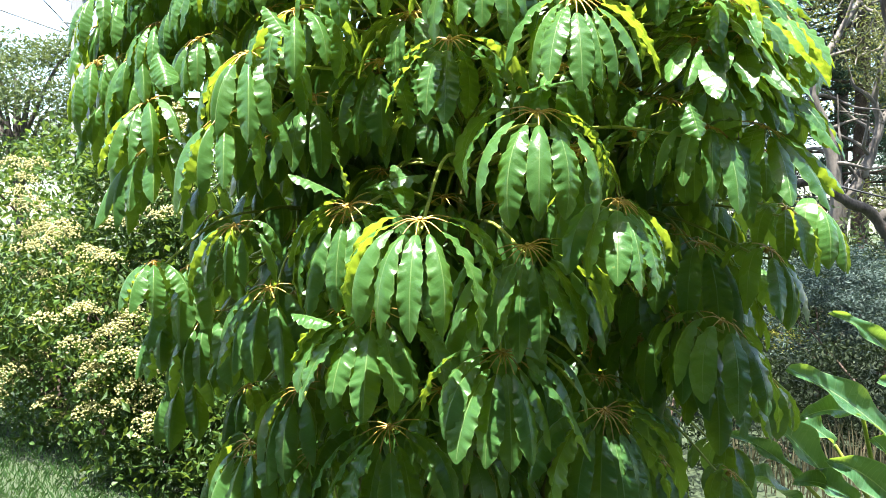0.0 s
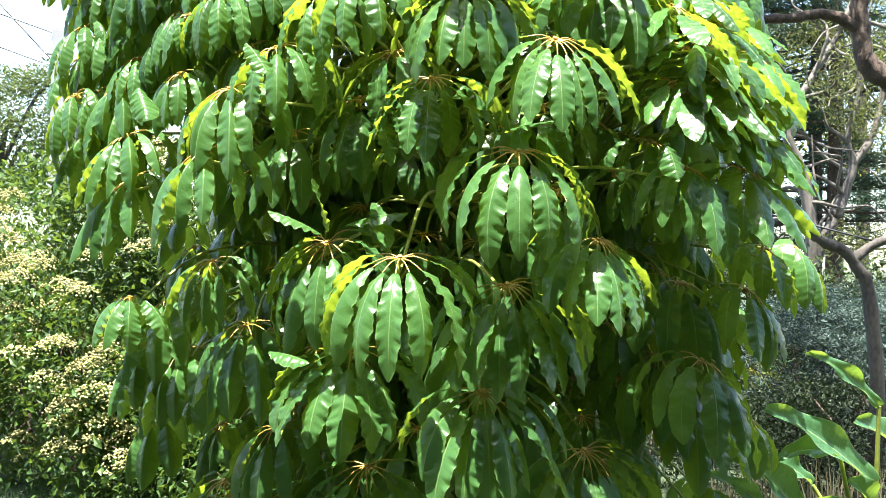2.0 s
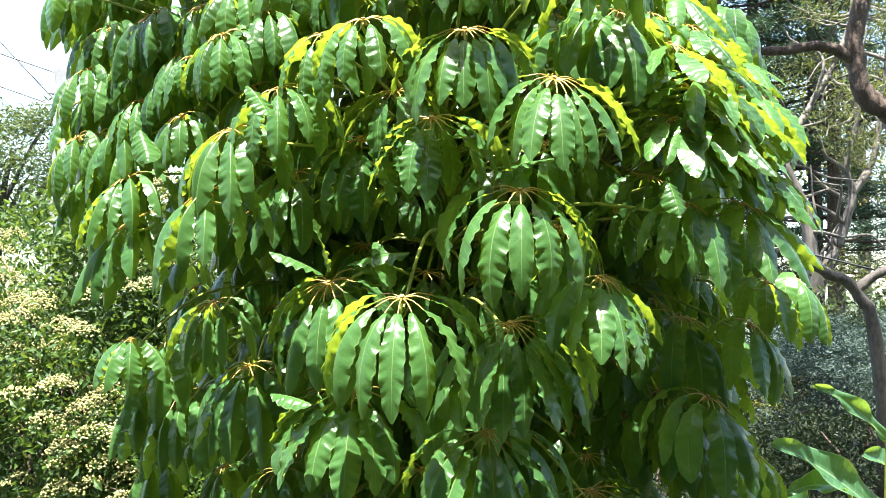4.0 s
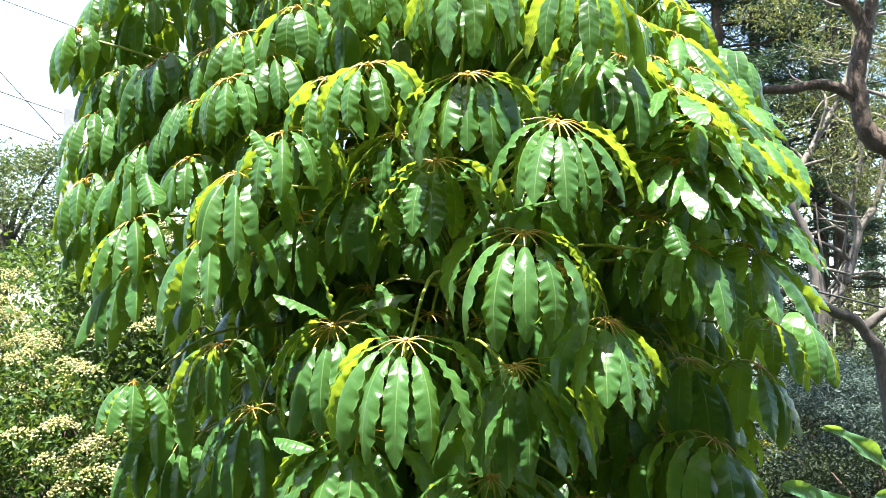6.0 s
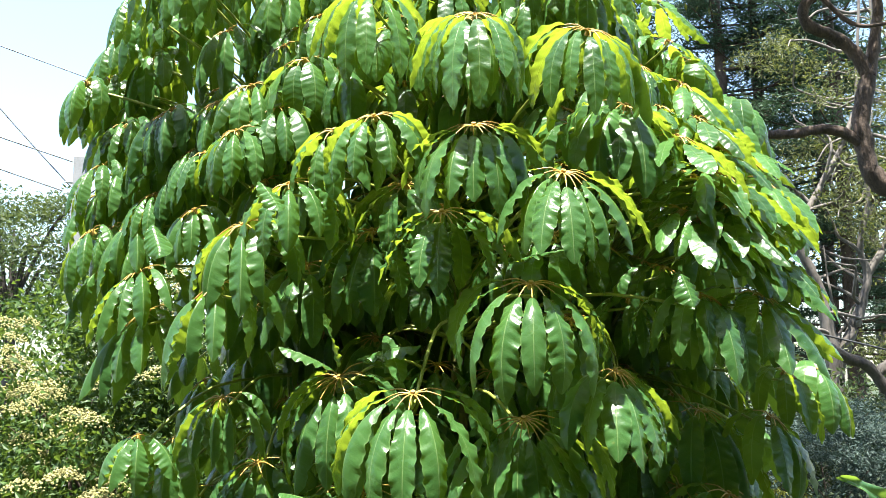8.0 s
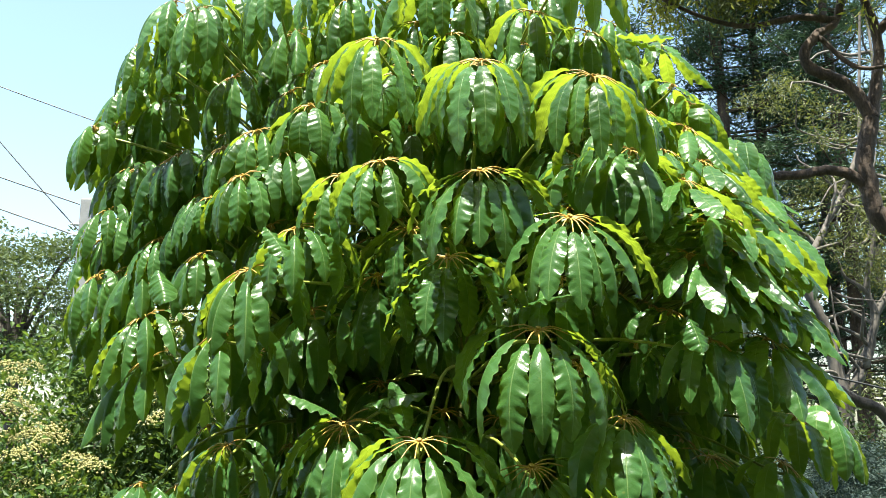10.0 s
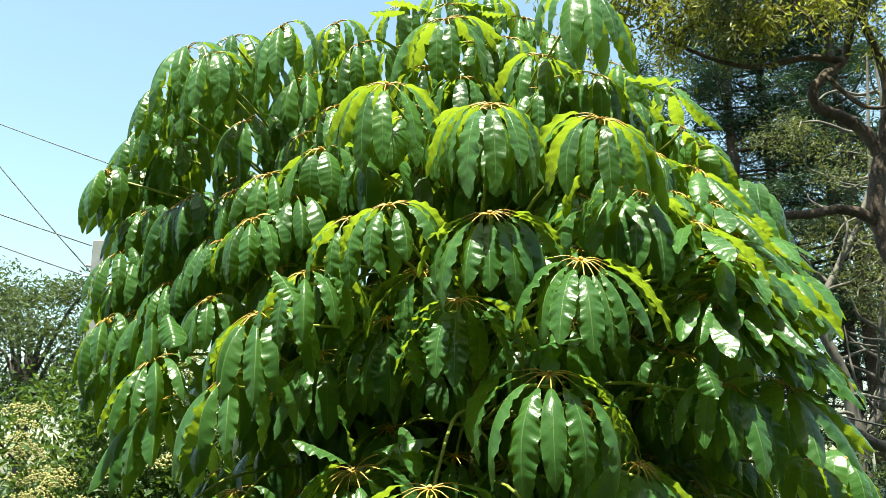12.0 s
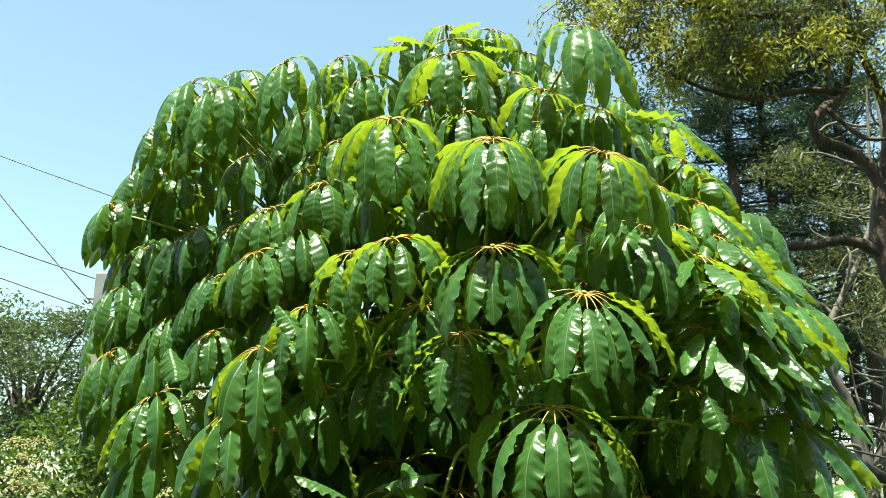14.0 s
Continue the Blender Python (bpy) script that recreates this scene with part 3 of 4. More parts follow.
leaf(0.639, 2.366, 2.437, 0.173, 9, style="arched")
leaf(0.749, 2.426, 2.335, 0.177, 9, style="arched")
leaf(0.788, 2.296, 2.217, 0.188, 9, style="arched")
leaf(0.918, 2.434, 2.182, 0.199, 9, style="arched")
leaf(0.689, 2.426, 2.387, 0.177, 9, style="arched")
leaf(0.802, 2.296, 2.032, 0.188, 9, style="arched")
leaf(0.684, 2.204, 2.077, 0.180, 9, style="arched")
leaf(-1.245, 2.950, 2.735, 0.230, 6, broad=0.95, spread=0.6)
leaf(0.700, 2.260, 2.205, 0.210, 9, broad=1.1, style="arched")
leaf(0.800, 2.330, 2.105, 0.220, 9, broad=1.1, style="arched")
leaf(0.900, 2.400, 2.030, 0.220, 9, broad=1.1, style="arched")
leaf(0.640, 2.200, 2.300, 0.200, 8, broad=1.1, style="arched")
leaf(0.880, 2.430, 2.190, 0.200, 8, broad=1.1, style="arched")
leaf(-1.149, 2.900, 2.409, 0.220, 8, broad=0.95)
leaf(-1.134, 2.800, 2.163, 0.220, 8, broad=0.95)
leaf(-1.118, 3.000, 2.591, 0.220, 8, broad=0.95)
# odd leaflets that stand up or lie across
single((-0.25, 2.14, 1.69), (-0.75, -0.15, 0.55), (0.1, -0.75, 0.6), 0.15, 0.055)
single((-0.24, 2.14, 1.70), (-0.12, -0.15, 0.95), (0.2, -0.9, 0.2), 0.14, 0.05)
single((-0.20, 2.20, 1.72), (0.8, -0.2, 0.35), (0.0, -0.6, 0.8), 0.17, 0.06)
single((-0.13, 2.22, 1.78), (0.25, -0.5, -0.5), (0.4, -0.8, 0.4), 0.15, 0.06)
single((-0.38, 2.14, 1.40), (0.75, -0.5, 0.05), (-0.1, -0.5, 0.9), 0.13, 0.06)
single((-0.80, 2.40, 2.11), (0.35, -0.5, -0.55), (-0.55, -0.65, 0.5), 0.13, 0.075)
single((-0.44, 2.10, 2.16), (0.5, -0.3, -0.45), (-0.3, -0.6, 0.75), 0.11, 0.07)
single((0.60, 2.10, 1.93), (0.15, -0.5, -0.6), (-0.2, -0.75, 0.6), 0.11, 0.065)
single((-0.05, 2.20, 2.02), (0.8, -0.35, 0.3), (0.2, -0.7, 0.7), 0.17, 0.06)
single((0.20, 2.32, 1.98), (0.75, -0.25, 0.30), (0.2, -0.7, 0.7), 0.18, 0.065)
single((-0.10, 2.78, 3.27), (-0.75, -0.2, 0.25), (0.0, -0.5, 0.85), 0.13, 0.07)
single((0.00, 2.75, 3.30), (0.70, -0.2, 0.35), (0.0, -0.5, 0.85), 0.12, 0.06)
single((0.04, 2.78, 3.30), (0.85, 0.1, 0.12), (0.1, -0.4, 0.9), 0.13, 0.06)
single((0.10, 2.75, 3.24), (0.85, -0.3, -0.05), (0.2, -0.5, 0.8), 0.12, 0.055)
single((-0.15, 2.72, 3.23), (-0.85, -0.3, 0.05), (-0.2, -0.5, 0.8), 0.13, 0.06)
single((-0.55, 2.90, 3.22), (-0.6, -0.4, 0.1), (-0.2, -0.5, 0.8), 0.14, 0.06)
single((0.56, 2.50, 2.86), (0.9, -0.2, 0.05), (0.1, -0.5, 0.8), 0.17, 0.075)
single((0.58, 2.50, 2.84), (0.8, -0.4, -0.25), (0.3, -0.5, 0.8), 0.16, 0.07)
withered_leaf((-0.262, 2.78, 1.93), 0.13)


def crown_inside(p, k=1.0):
    x, y, z = p
    return abs((x - 0.12) / (1.43 * k)) ** 1.25 + abs((y - 3.2) / (1.22 * k)) ** 1.25 + abs((z - 1.75) / (1.62 * k)) ** 3.5 < 1


def fill_crown():
    """Leaves in the gaps, further in and round the back, which the front ones half hide."""
    rng = np.random.default_rng(77)
    made, tries, inner = [0, 0, 0, 0, 0], 0, Soup()
    while tries < 40000 and sum(made) < 760:
        tries += 1
        p = np.array((rng.uniform(-1.3, 1.35), rng.uniform(2.0, 4.4), rng.uniform(0.30, 3.2)))
        front = p[1] < AXIS[1] + 0.2
        layer = next((i for i, k in enumerate((0.55, 0.74, 0.93)) if crown_inside(p, k)), 3)
        if layer == 3 or (not front and layer == 1):
            continue
        kind = 3 if layer == 0 else 2 if not front else 0 if layer == 2 else 1
        if kind == 0 and p[2] > 2.25:
            kind = 4
        if kind in (0, 1, 4) and abs(p[0] - 0.07) < 0.16 and p[1] < 2.8 and 1.45 < p[2] < 2.58:
            continue  # here the bare stem shows
        if kind in (0, 1, 4) and abs(p[0]) < 0.36 and p[1] < 2.75 and 2.22 < p[2] < 2.58:
            continue  # here the bare leaf stalks show
        if made[kind] >= (22, 100, 170, 260, 130)[kind] or np.sqrt(((np.array(HUBS) - p) ** 2).sum(1).min()) < (0.20, 0.14, 0.15, 0.105, 0.12)[kind]:
            continue
        leaf(p[0], p[1], p[2], rng.uniform(0.18, 0.24), int(rng.integers(6, 9)), broad=1.4, near=False, ruffle=0.4, fine=kind in (0, 4), into=None if kind in (0, 4) else inner)
        made[kind] += 1
    part("inner_foliage", inner, [STALK, STALKLET, LEAFLET], tree, "shaded leaves deep in the crown", kind="stuff")


fill_crown()
settle(tree)

# ---- flowering shrub ----
def build_shrub():
    rng = np.random.default_rng(21)
    shrub = thing("flowering_shrub", -2.6, 6.0, 0.0, "dense green shrub covered in cream flower heads", "shrub")
    blobs = [((-2.7, 6.6, 1.5), (0.95, 0.9, 1.0)), ((-1.9, 6.0, 0.9), (0.85, 0.8, 0.95)), ((-2.9, 6.9, 0.75), (0.95, 0.9, 0.8)), ((-3.6, 7.6, 1.4), (1.0, 0.9, 1.0)),
             ((-2.2, 6.5, 1.9), (0.8, 0.8, 0.75)), ((-3.3, 7.5, 0.7), (0.9, 0.9, 0.75)), ((-1.3, 6.1, 0.8), (0.8, 0.8, 0.9)), ((-1.4, 6.6, 1.5), (0.9, 0.8, 0.8)), ((-1.55, 5.45, 0.5), (0.6, 0.5, 0.6)), ((-0.8, 5.1, 0.6), (0.7, 0.5, 0.7))]
    wood = Soup()
    for c, r in blobs:
        for k in range(5):
            tipp = np.array(c) + rng.normal(size=3) * np.array(r) * 0.45
            tube(wood, smooth_line([(c[0] * 0.6 - 1.0, c[1] * 0.6 + 2.6, 0), (np.array((c[0], c[1], c[2] * 0.5)) + rng.normal(size=3) * 0.1), tipp], 3), 0.025, 0.006, 6)
    part("branchwork", wood, [DARK_BARK], shrub, kind="stuff")
    leaves = Soup()
    for c, r in blobs:
        lumps = in_blob(rng, 60, c, r, 0.75)
        for q in lumps:
            if q[2] < 0.05:
                continue
            small_leaves(leaves, rng, q + rng.normal(size=(75, 3)) * 0.11, 0.6, 0.075, 0.036, droop=0.15)
    part("foliage", leaves, [SHRUB_LEAF], shrub, smooth=False, kind="stuff")
    head = Soup()
    for c, r in blobs:
        for q in in_blob(rng, 120, c, r, 1.0):
            if q[1] > c[1] or q[2] < 0.3 or q[2] > 2.35 or q[0] > -1.5 or noise.noise(tuple(q * 1.6)) < -0.14 + 0.30 * max(0, q[2] - 1.3):
                continue
            q = np.array(c) + (q - np.array(c)) * 1.12
            for k in range(95):  # florets in a loose domed head
                a, e = rng.uniform(0, 6.3), rng.random() ** 0.6
                fx = q + np.array((math.cos(a) * e * 0.12, math.sin(a) * e * 0.12, 0.07 * (1 - e * e) + rng.uniform(-0.015, 0.015))) + (0, -0.05, 0.05)
                s = rng.uniform(0.005, 0.010)
                head.add([fx + (s, 0, 0), fx + (0, s, 0), fx - (s, 0, 0), fx - (0, s, 0), fx + (0, 0, s), fx - (0, 0, s)],
                         [(0, 1, 4), (1, 2, 4), (2, 3, 4), (3, 0, 4), (1, 0, 5), (2, 1, 5), (3, 2, 5), (0, 3, 5)])
    part("blossom", head, [FLOWER], shrub, "cream flower heads", smooth=False, kind="stuff")
    settle(shrub)


build_shrub()


# ---- trees ----
def limb(soup, rng, pts, r0, r1, mat=0, sides=9):
    tube(soup, smooth_line(pts, 5), r0, r1, sides, mat, 0.36, rng)


def build_dark_gum():
    """The near gum tree: a dark trunk that leans in from the side, a level limb, leafy boughs overhead."""
    rng = np.random.default_rng(31)
    gum = thing("gum_tree", 5.9, 8.7, 0.0, "dark-barked gum tree with twisted limbs and drooping leaves", "tree")
    trunk = Soup()
    limb(trunk, rng, [(5.9, 8.7, -0.1), (5.7, 8.7, 1.2), (5.3, 8.6, 2.6), (4.81, 8.5, 3.47), (4.63, 8.5, 3.60), (4.48, 8.5, 3.77), (4.44, 8.5, 4.04), (4.41, 8.5, 4.31), (4.49, 8.5, 4.61), (4.54, 8.5, 4.80)], 0.125, 0.075, sides=12)
    part("trunk", trunk, [DARK_BARK], gum)
    boughs = [
        ([(4.42, 8.5, 4.06), (4.22, 8.5, 4.19), (3.99, 8.5, 4.23), (3.69, 8.5, 4.18), (3.34, 8.5, 4.18), (2.99, 8.5, 4.24), (2.4, 8.6, 4.30)], 0.058, 0.042),
        ([(4.54, 8.5, 4.80), (4.41, 8.5, 5.06), (4.18, 8.5, 5.25), (3.95, 8.5, 5.36), (3.91, 8.5, 5.54), (4.06, 8.5, 5.74), (4.33, 8.6, 5.95), (4.5, 8.6, 6.5)], 0.075, 0.04),
        ([(4.54, 8.5, 4.80), (4.66, 8.55, 5.2), (4.76, 8.6, 5.8), (4.5, 8.5, 6.6), (4.4, 8.4, 7.3)], 0.07, 0.03),
        ([(4.33, 8.6, 5.95), (3.9, 8.5, 5.95), (3.3, 8.4, 5.8), (2.8, 8.3, 5.85), (2.3, 8.3, 6.1)], 0.045, 0.015),
        ([(4.5, 8.5, 6.6), (3.9, 8.4, 6.8), (3.2, 8.2, 6.7), (2.5, 8.2, 6.9)], 0.05, 0.015),
        ([(4.76, 8.6, 5.8), (5.2, 8.4, 6.3), (5.6, 8.2, 6.6)], 0.05, 0.02),
        ([(3.9, 8.4, 6.8), (3.6, 8.0, 6.3), (3.7, 7.8, 6.0)], 0.03, 0.01),
        ([(4.06, 8.5, 5.74), (4.3, 8.3, 5.3), (4.6, 8.2, 5.25), (4.9, 8.2, 5.4)], 0.03, 0.012),
    ]
    for pts, r0, r1 in boughs:
        s = Soup()
        limb(s, rng, pts, r0, r1)
        part("limb", s, [DARK_BARK], gum)
    twigs, leaves = Soup(), Soup()
    anchors = [(2.4, 8.3, 6.3), (2.9, 8.2, 6.5), (3.3, 8.2, 6.2), (3.0, 8.2, 6.0), (3.7, 8.0, 6.2), (2.2, 8.3, 6.6), (2.6, 8.3, 7.0), (3.3, 8.2, 6.9), (4.0, 8.2, 6.9), (4.4, 8.3, 6.5), (4.8, 8.2, 6.2), (4.3, 8.2, 7.3),
               (5.3, 8.3, 6.5), (2.0, 8.4, 7.2), (3.4, 8.1, 7.4), (5.0, 8.2, 6.9), (2.5, 8.2, 6.1), (1.55, 8.3, 6.7), (1.8, 8.3, 7.1), (1.75, 8.4, 6.3), (2.1, 8.3, 6.5), (1.4, 8.5, 7.2), (2.7, 8.3, 6.8), (3.0, 8.2, 7.2), (3.6, 8.2, 6.6)]
    # further clusters overhead, mostly out of view, added to shade the bushes below
    anchors += [(rng.uniform(2.6, 8.5), rng.uniform(6.6, 10.5), rng.uniform(7.2, 9.6)) for k in range(34)]
    anchors += [(rng.uniform(1.6, 7.5), rng.uniform(4.2, 7.2), rng.uniform(6.6, 8.2)) for k in range(46)]
    for a in anchors:
        young = 1 if rng.random() < 0.38 else 0
        for k in range(9):
            b = np.array(a) + rng.normal(size=3) * (0.22, 0.24, 0.13)
            tipp = b + rng.normal(size=3) * 0.12 - (0, 0, 0.18)
            line = smooth_line([np.array(a) + (0.2, 0.1, 0.2), b, tipp], 3)
            tube(twigs, line, 0.008, 0.003, 4)
            pts = [line[int(rng.integers(1, len(line)))] + rng.normal(size=3) * 0.065 for j in range(64)]
            small_leaves(leaves, rng, pts, 0.1, 0.095, 0.026, young, droop=0.7)
    part("twig_mass", twigs, [DARK_BARK], gum, kind="stuff")
    part("foliage", leaves, [GUM_LEAF, GUM_YOUNG], gum, smooth=False, kind="stuff")
    settle(gum)


build_dark_gum()


def build_grey_gum():
    rng = np.random.default_rng(41)
    gum = thing("gum_tree", 3.2, 5.9, 0.0, "grey crooked gum bough bending over the shrubs", "tree")
    for pts, r0, r1 in (([(3.15, 5.95, -0.1), (3.16, 5.85, 0.7), (3.08, 5.8, 1.46), (3.01, 5.8, 1.62), (2.91, 5.8, 1.75), (2.77, 5.8, 1.81), (2.65, 5.8, 1.89), (2.53, 5.8, 1.96), (2.30, 5.8, 1.94), (1.9, 5.9, 2.05)], 0.05, 0.024),
                        ([(2.97, 5.8, 1.70), (3.09, 5.8, 1.79), (3.24, 5.8, 1.87), (3.6, 5.9, 2.1)], 0.036, 0.024)):
        s = Soup()
        limb(s, rng, pts, r0, r1, sides=11)
        part("limb", s, [GREY_BARK], gum)
    settle(gum)


build_grey_gum()


def build_pale_gum(x, y, h, lines, label):
    rng = np.random.default_rng(int(51 + x * 10))
    gum = thing("gum_tree", x, y, 0.0, label, "tree", "pale gums behind")
    for pts, r0, r1 in lines:
        s = Soup()
        limb(s, rng, pts, r0, r1)
        part("limb", s, [PALE_BARK], gum)
    for k in range(14):
        line = lines[k % len(lines)][0]
        at = rng.uniform(1.5, len(line) - 1.2)
        i = int(at)
        p = np.array(line[i], float) * (1 - at + i) + np.array(line[i + 1], float) * (at - i)
        way = unit((rng.choice((-1, 1)) * rng.uniform(0.5, 1), rng.normal() * 0.5, rng.uniform(0.1, 0.8)))
        pts = [p]
        for q in range(6):
            way = unit(way + rng.normal(size=3) * 0.38)
            pts.append(pts[-1] + way * rng.uniform(0.2, 0.38))
        s = Soup()
        tube(s, smooth_line(pts, 3), 0.035, 0.008, 6)
        part("branch", s, [PALE_BARK], gum)
    leaves = Soup()
    for k in range(10):
        c = (x + 1.2 + rng.normal() * 1.3, y + rng.normal() * 0.9, h + rng.normal() * 1.5)
        young = 1 if rng.random() < 0.05 else 0
        for q in in_blob(rng, 14, c, (0.55, 0.5, 0.28), 0.6):
            small_leaves(leaves, rng, q + rng.normal(size=(40, 3)) * (0.16, 0.16, 0.09), 0.3, 0.10, 0.026, young, droop=0.3)
    part("foliage", leaves, [GUM_LEAF, GUM_YOUNG], gum, smooth=False, kind="stuff")
    settle(gum)


build_pale_gum(6.5, 14.0, 5.2, [([(6.6, 14.0, -0.1), (6.5, 14.0, 1.4), (6.46, 14.0, 2.37), (6.36, 14.0, 3.03), (6.22, 14.0, 3.5), (6.05, 14.0, 4.0), (6.5, 14.2, 4.8), (7.2, 14.4, 5.9), (7.9, 14.6, 7.6), (8.0, 14.7, 9.4)], 0.145, 0.02)], "pale-trunked gum tree with yellow-green leaves")
build_pale_gum(7.4, 14.2, 5.6, [([(6.3, 14.2, -0.1), (6.5, 14.1, 1.5), (6.69, 14.0, 2.19), (6.93, 14.0, 2.66), (7.07, 14.0, 3.04), (7.17, 14.0, 3.42), (7.08, 14.0, 3.89), (7.3, 14, 4.8), (7.2, 14, 6), (7.5, 14, 8.8)], 0.125, 0.02),
                                ([(7.17, 14.0, 3.42), (7.5, 14, 3.9), (7.7, 14, 4.8), (7.9, 14, 6.5)], 0.075, 0.02)], "smooth pale gum tree with crooked trunk")
build_pale_gum(9.0, 15.0, 6.0, [([(8.9, 15, -0.1), (8.7, 15, 2.5), (8.4, 15, 4.5), (8.5, 15, 7.0), (8.8, 15, 10)], 0.15, 0.03)], "tall pale gum tree with sparse leaves")


def build_conifer(x, y, h, spread, seed):
    rng = np.random.default_rng(seed)
    tr = thing("conifer", x, y, 0.0, "tall dark conifer with level layered branches", "tree", "dark conifers")
    s = Soup()
    limb(s, rng, [(x, y, -0.1), (x + 0.05, y, h * 0.5), (x, y, h)], 0.2, 0.05)
    part("trunk", s, [DARK_BARK], tr)
    wood, sprays = Soup(), Soup()
    z = 2.2
    while z < h - 0.3:
        for k in range(int(rng.integers(3, 6))):
            a = rng.uniform(0, 6.3)
            ln = spread * (1 - 0.55 * z / h) * rng.uniform(0.6, 1.1)
            tipp = np.array((x + math.cos(a) * ln, y + math.sin(a) * ln, z + rng.uniform(-0.1, 0.45)))
            mid = np.array((x + math.cos(a) * ln * 0.5, y + math.sin(a) * ln * 0.5, z - 0.05))
            tube(wood, smooth_line([(x, y, z), mid, tipp], 3), 0.035, 0.01, 5)
            for j in range(11):
                f = rng.uniform(0.25, 1.05)
                q = np.array((x, y, z)) * (1 - f) + tipp * f
                small_leaves(sprays, rng, q + rng.normal(size=(26, 3)) * (0.26, 0.26, 0.06), 0.2, 0.20, 0.035, flat=0.7)
        z += rng.uniform(0.32, 0.75)
    part("branchwork", wood, [DARK_BARK], tr, kind="stuff")
    part("foliage", sprays, [CONIFER], tr, smooth=False, kind="stuff")
    settle(tr)


build_conifer(6.3, 18.0, 14.0, 2.6, 61)
build_conifer(7.3, 18.5, 15.0, 2.7, 62)
build_conifer(9.3, 20.0, 14.0, 3.0, 63)
build_conifer(4.9, 21.0, 12.0, 2.6, 64)
build_conifer(8.3, 17.0, 13.0, 2.4, 65)


def build_bush(name, label, group, blobs, mats, length, width, lumps, per, spread, seed, flat=0.0, droop=0.1, up=0.5):
    rng = np.random.default_rng(seed)
    c0 = blobs[0][0]
    bush = thing(name, c0[0], c0[1], 0.0, label, name.split("_")[-1], group)
    wood, leaves = Soup(), Soup()
    for c, r in blobs:
        for k in range(6):
            tipp = np.array(c) + rng.normal(size=3) * np.array(r) * 0.4
            tube(wood, smooth_line([(c[0] + rng.normal() * 0.1, c[1] + rng.normal() * 0.1, -0.05), (c[0], c[1], c[2] * 0.5), tipp], 3), 0.02, 0.006, 5)
        for q in in_blob(rng, lumps, c, r, 0.6):
            if q[2] > 0.04:
                small_leaves(leaves, rng, q + rng.normal(size=(per, 3)) * spread, up, length, width, int(rng.integers(0, len(mats))), flat=flat, droop=droop)
    part("branchwork", wood, [DARK_BARK], bush, kind="stuff")
    part("foliage", leaves, mats, bush, smooth=False, kind="stuff")
    settle(bush)


build_bush("juniper_bush", "blue-grey spreading juniper with feathery sprays", "", [((3.2, 7.2, 1.0), (1.2, 0.7, 0.5)), ((4.2, 7.4, 1.05), (1.0, 0.7, 0.5)), ((2.2, 7.6, 1.0), (0.9, 0.6, 0.5))], [JUNIPER], 0.055, 0.013, 150, 110, (0.075, 0.075, 0.03), 71, 0.5)
# the low and dark bushes wear the near-black leaf in place of shade
build_bush("low_bush", "low shrub with small glossy leaves, darkened for shade", "undergrowth", [((2.3, 6.0, 0.35), (0.9, 0.5, 0.45)), ((3.3, 6.3, 0.4), (0.9, 0.5, 0.5)), ((1.4, 5.4, 0.3), (0.8, 0.5, 0.45)), ((0.5, 5.2, 0.3), (0.8, 0.5, 0.5)), ((4.4, 6.6, 0.4), (0.9, 0.5, 0.5))], [SHADED_LEAF], 0.045, 0.018, 90, 60, (0.06, 0.06, 0.05), 74)
build_bush("fern_bush", "bright yellow-green ferny shrub in sun", "undergrowth", [((2.75, 7.4, 0.72), (0.35, 0.25, 0.14))], [GRASS, GUM_YOUNG], 0.07, 0.015, 60, 24, (0.08, 0.08, 0.04), 75, 0.3)
build_bush("dark_bush", "leafy undergrowth with shade put into its dark leaf colour", "undergrowth", [((3.0, 8.6, 0.6), (1.5, 0.6, 0.7)), ((4.6, 8.8, 0.7), (1.4, 0.6, 0.8)), ((1.6, 8.8, 0.8), (1.2, 0.6, 0.9))], [SHADED_LEAF], 0.06, 0.024, 130, 55, (0.12, 0.12, 0.10), 72)
build_bush("dark_bush", "dense green bush behind the trees, partly darkened for shade", "undergrowth", [((3.6, 11.5, 1.1), (1.9, 0.8, 1.2)), ((6.4, 11.8, 0.9), (1.9, 0.8, 1.0)), ((1.0, 11.5, 1.2), (1.8, 0.8, 1.3)), ((-1.2, 11.0, 1.4), (1.6, 0.8, 1.5))], [SHADED_LEAF, FAR_LEAF], 0.10, 0.045, 130, 40, (0.16, 0.16, 0.13), 73)


def build_far_tree(x, y, z, radii, seed, label, mats, lumps=130, size=0.24, trunk=0.22, per=42):
    rng = np.random.default_rng(seed)
    tr = thing("far_tree", x, y, 0.0, label, "tree", "trees in the distance")
    wood, leaves = Soup(), Soup()
    limb(wood, rng, [(x, y, -0.1), (x + 0.1, y, z * 0.5), (x, y, z)], trunk, trunk * 0.5)
    for k in range(9):
        tipp = np.array((x, y, z)) + rng.normal(size=3) * np.array(radii) * 0.5
        tube(wood, smooth_line([(x, y, z * rng.uniform(0.45, 0.9)), np.array((x, y, z)) * 0.5 + tipp * 0.5, tipp], 3), trunk * 0.4, 0.02, 6)
    part("trunk", wood, [GREY_BARK], tr)
    for q in in_blob(rng, lumps, (x, y, z), radii, 0.5):
        small_leaves(leaves, rng, q + rng.normal(size=(per, 3)) * (0.34, 0.34, 0.16), 0.5, size, size * 0.32, int(rng.integers(0, len(mats))), droop=0.2, flat=0.25)
    part("foliage", leaves, mats, tr, smooth=False, kind="stuff")
    settle(tr)


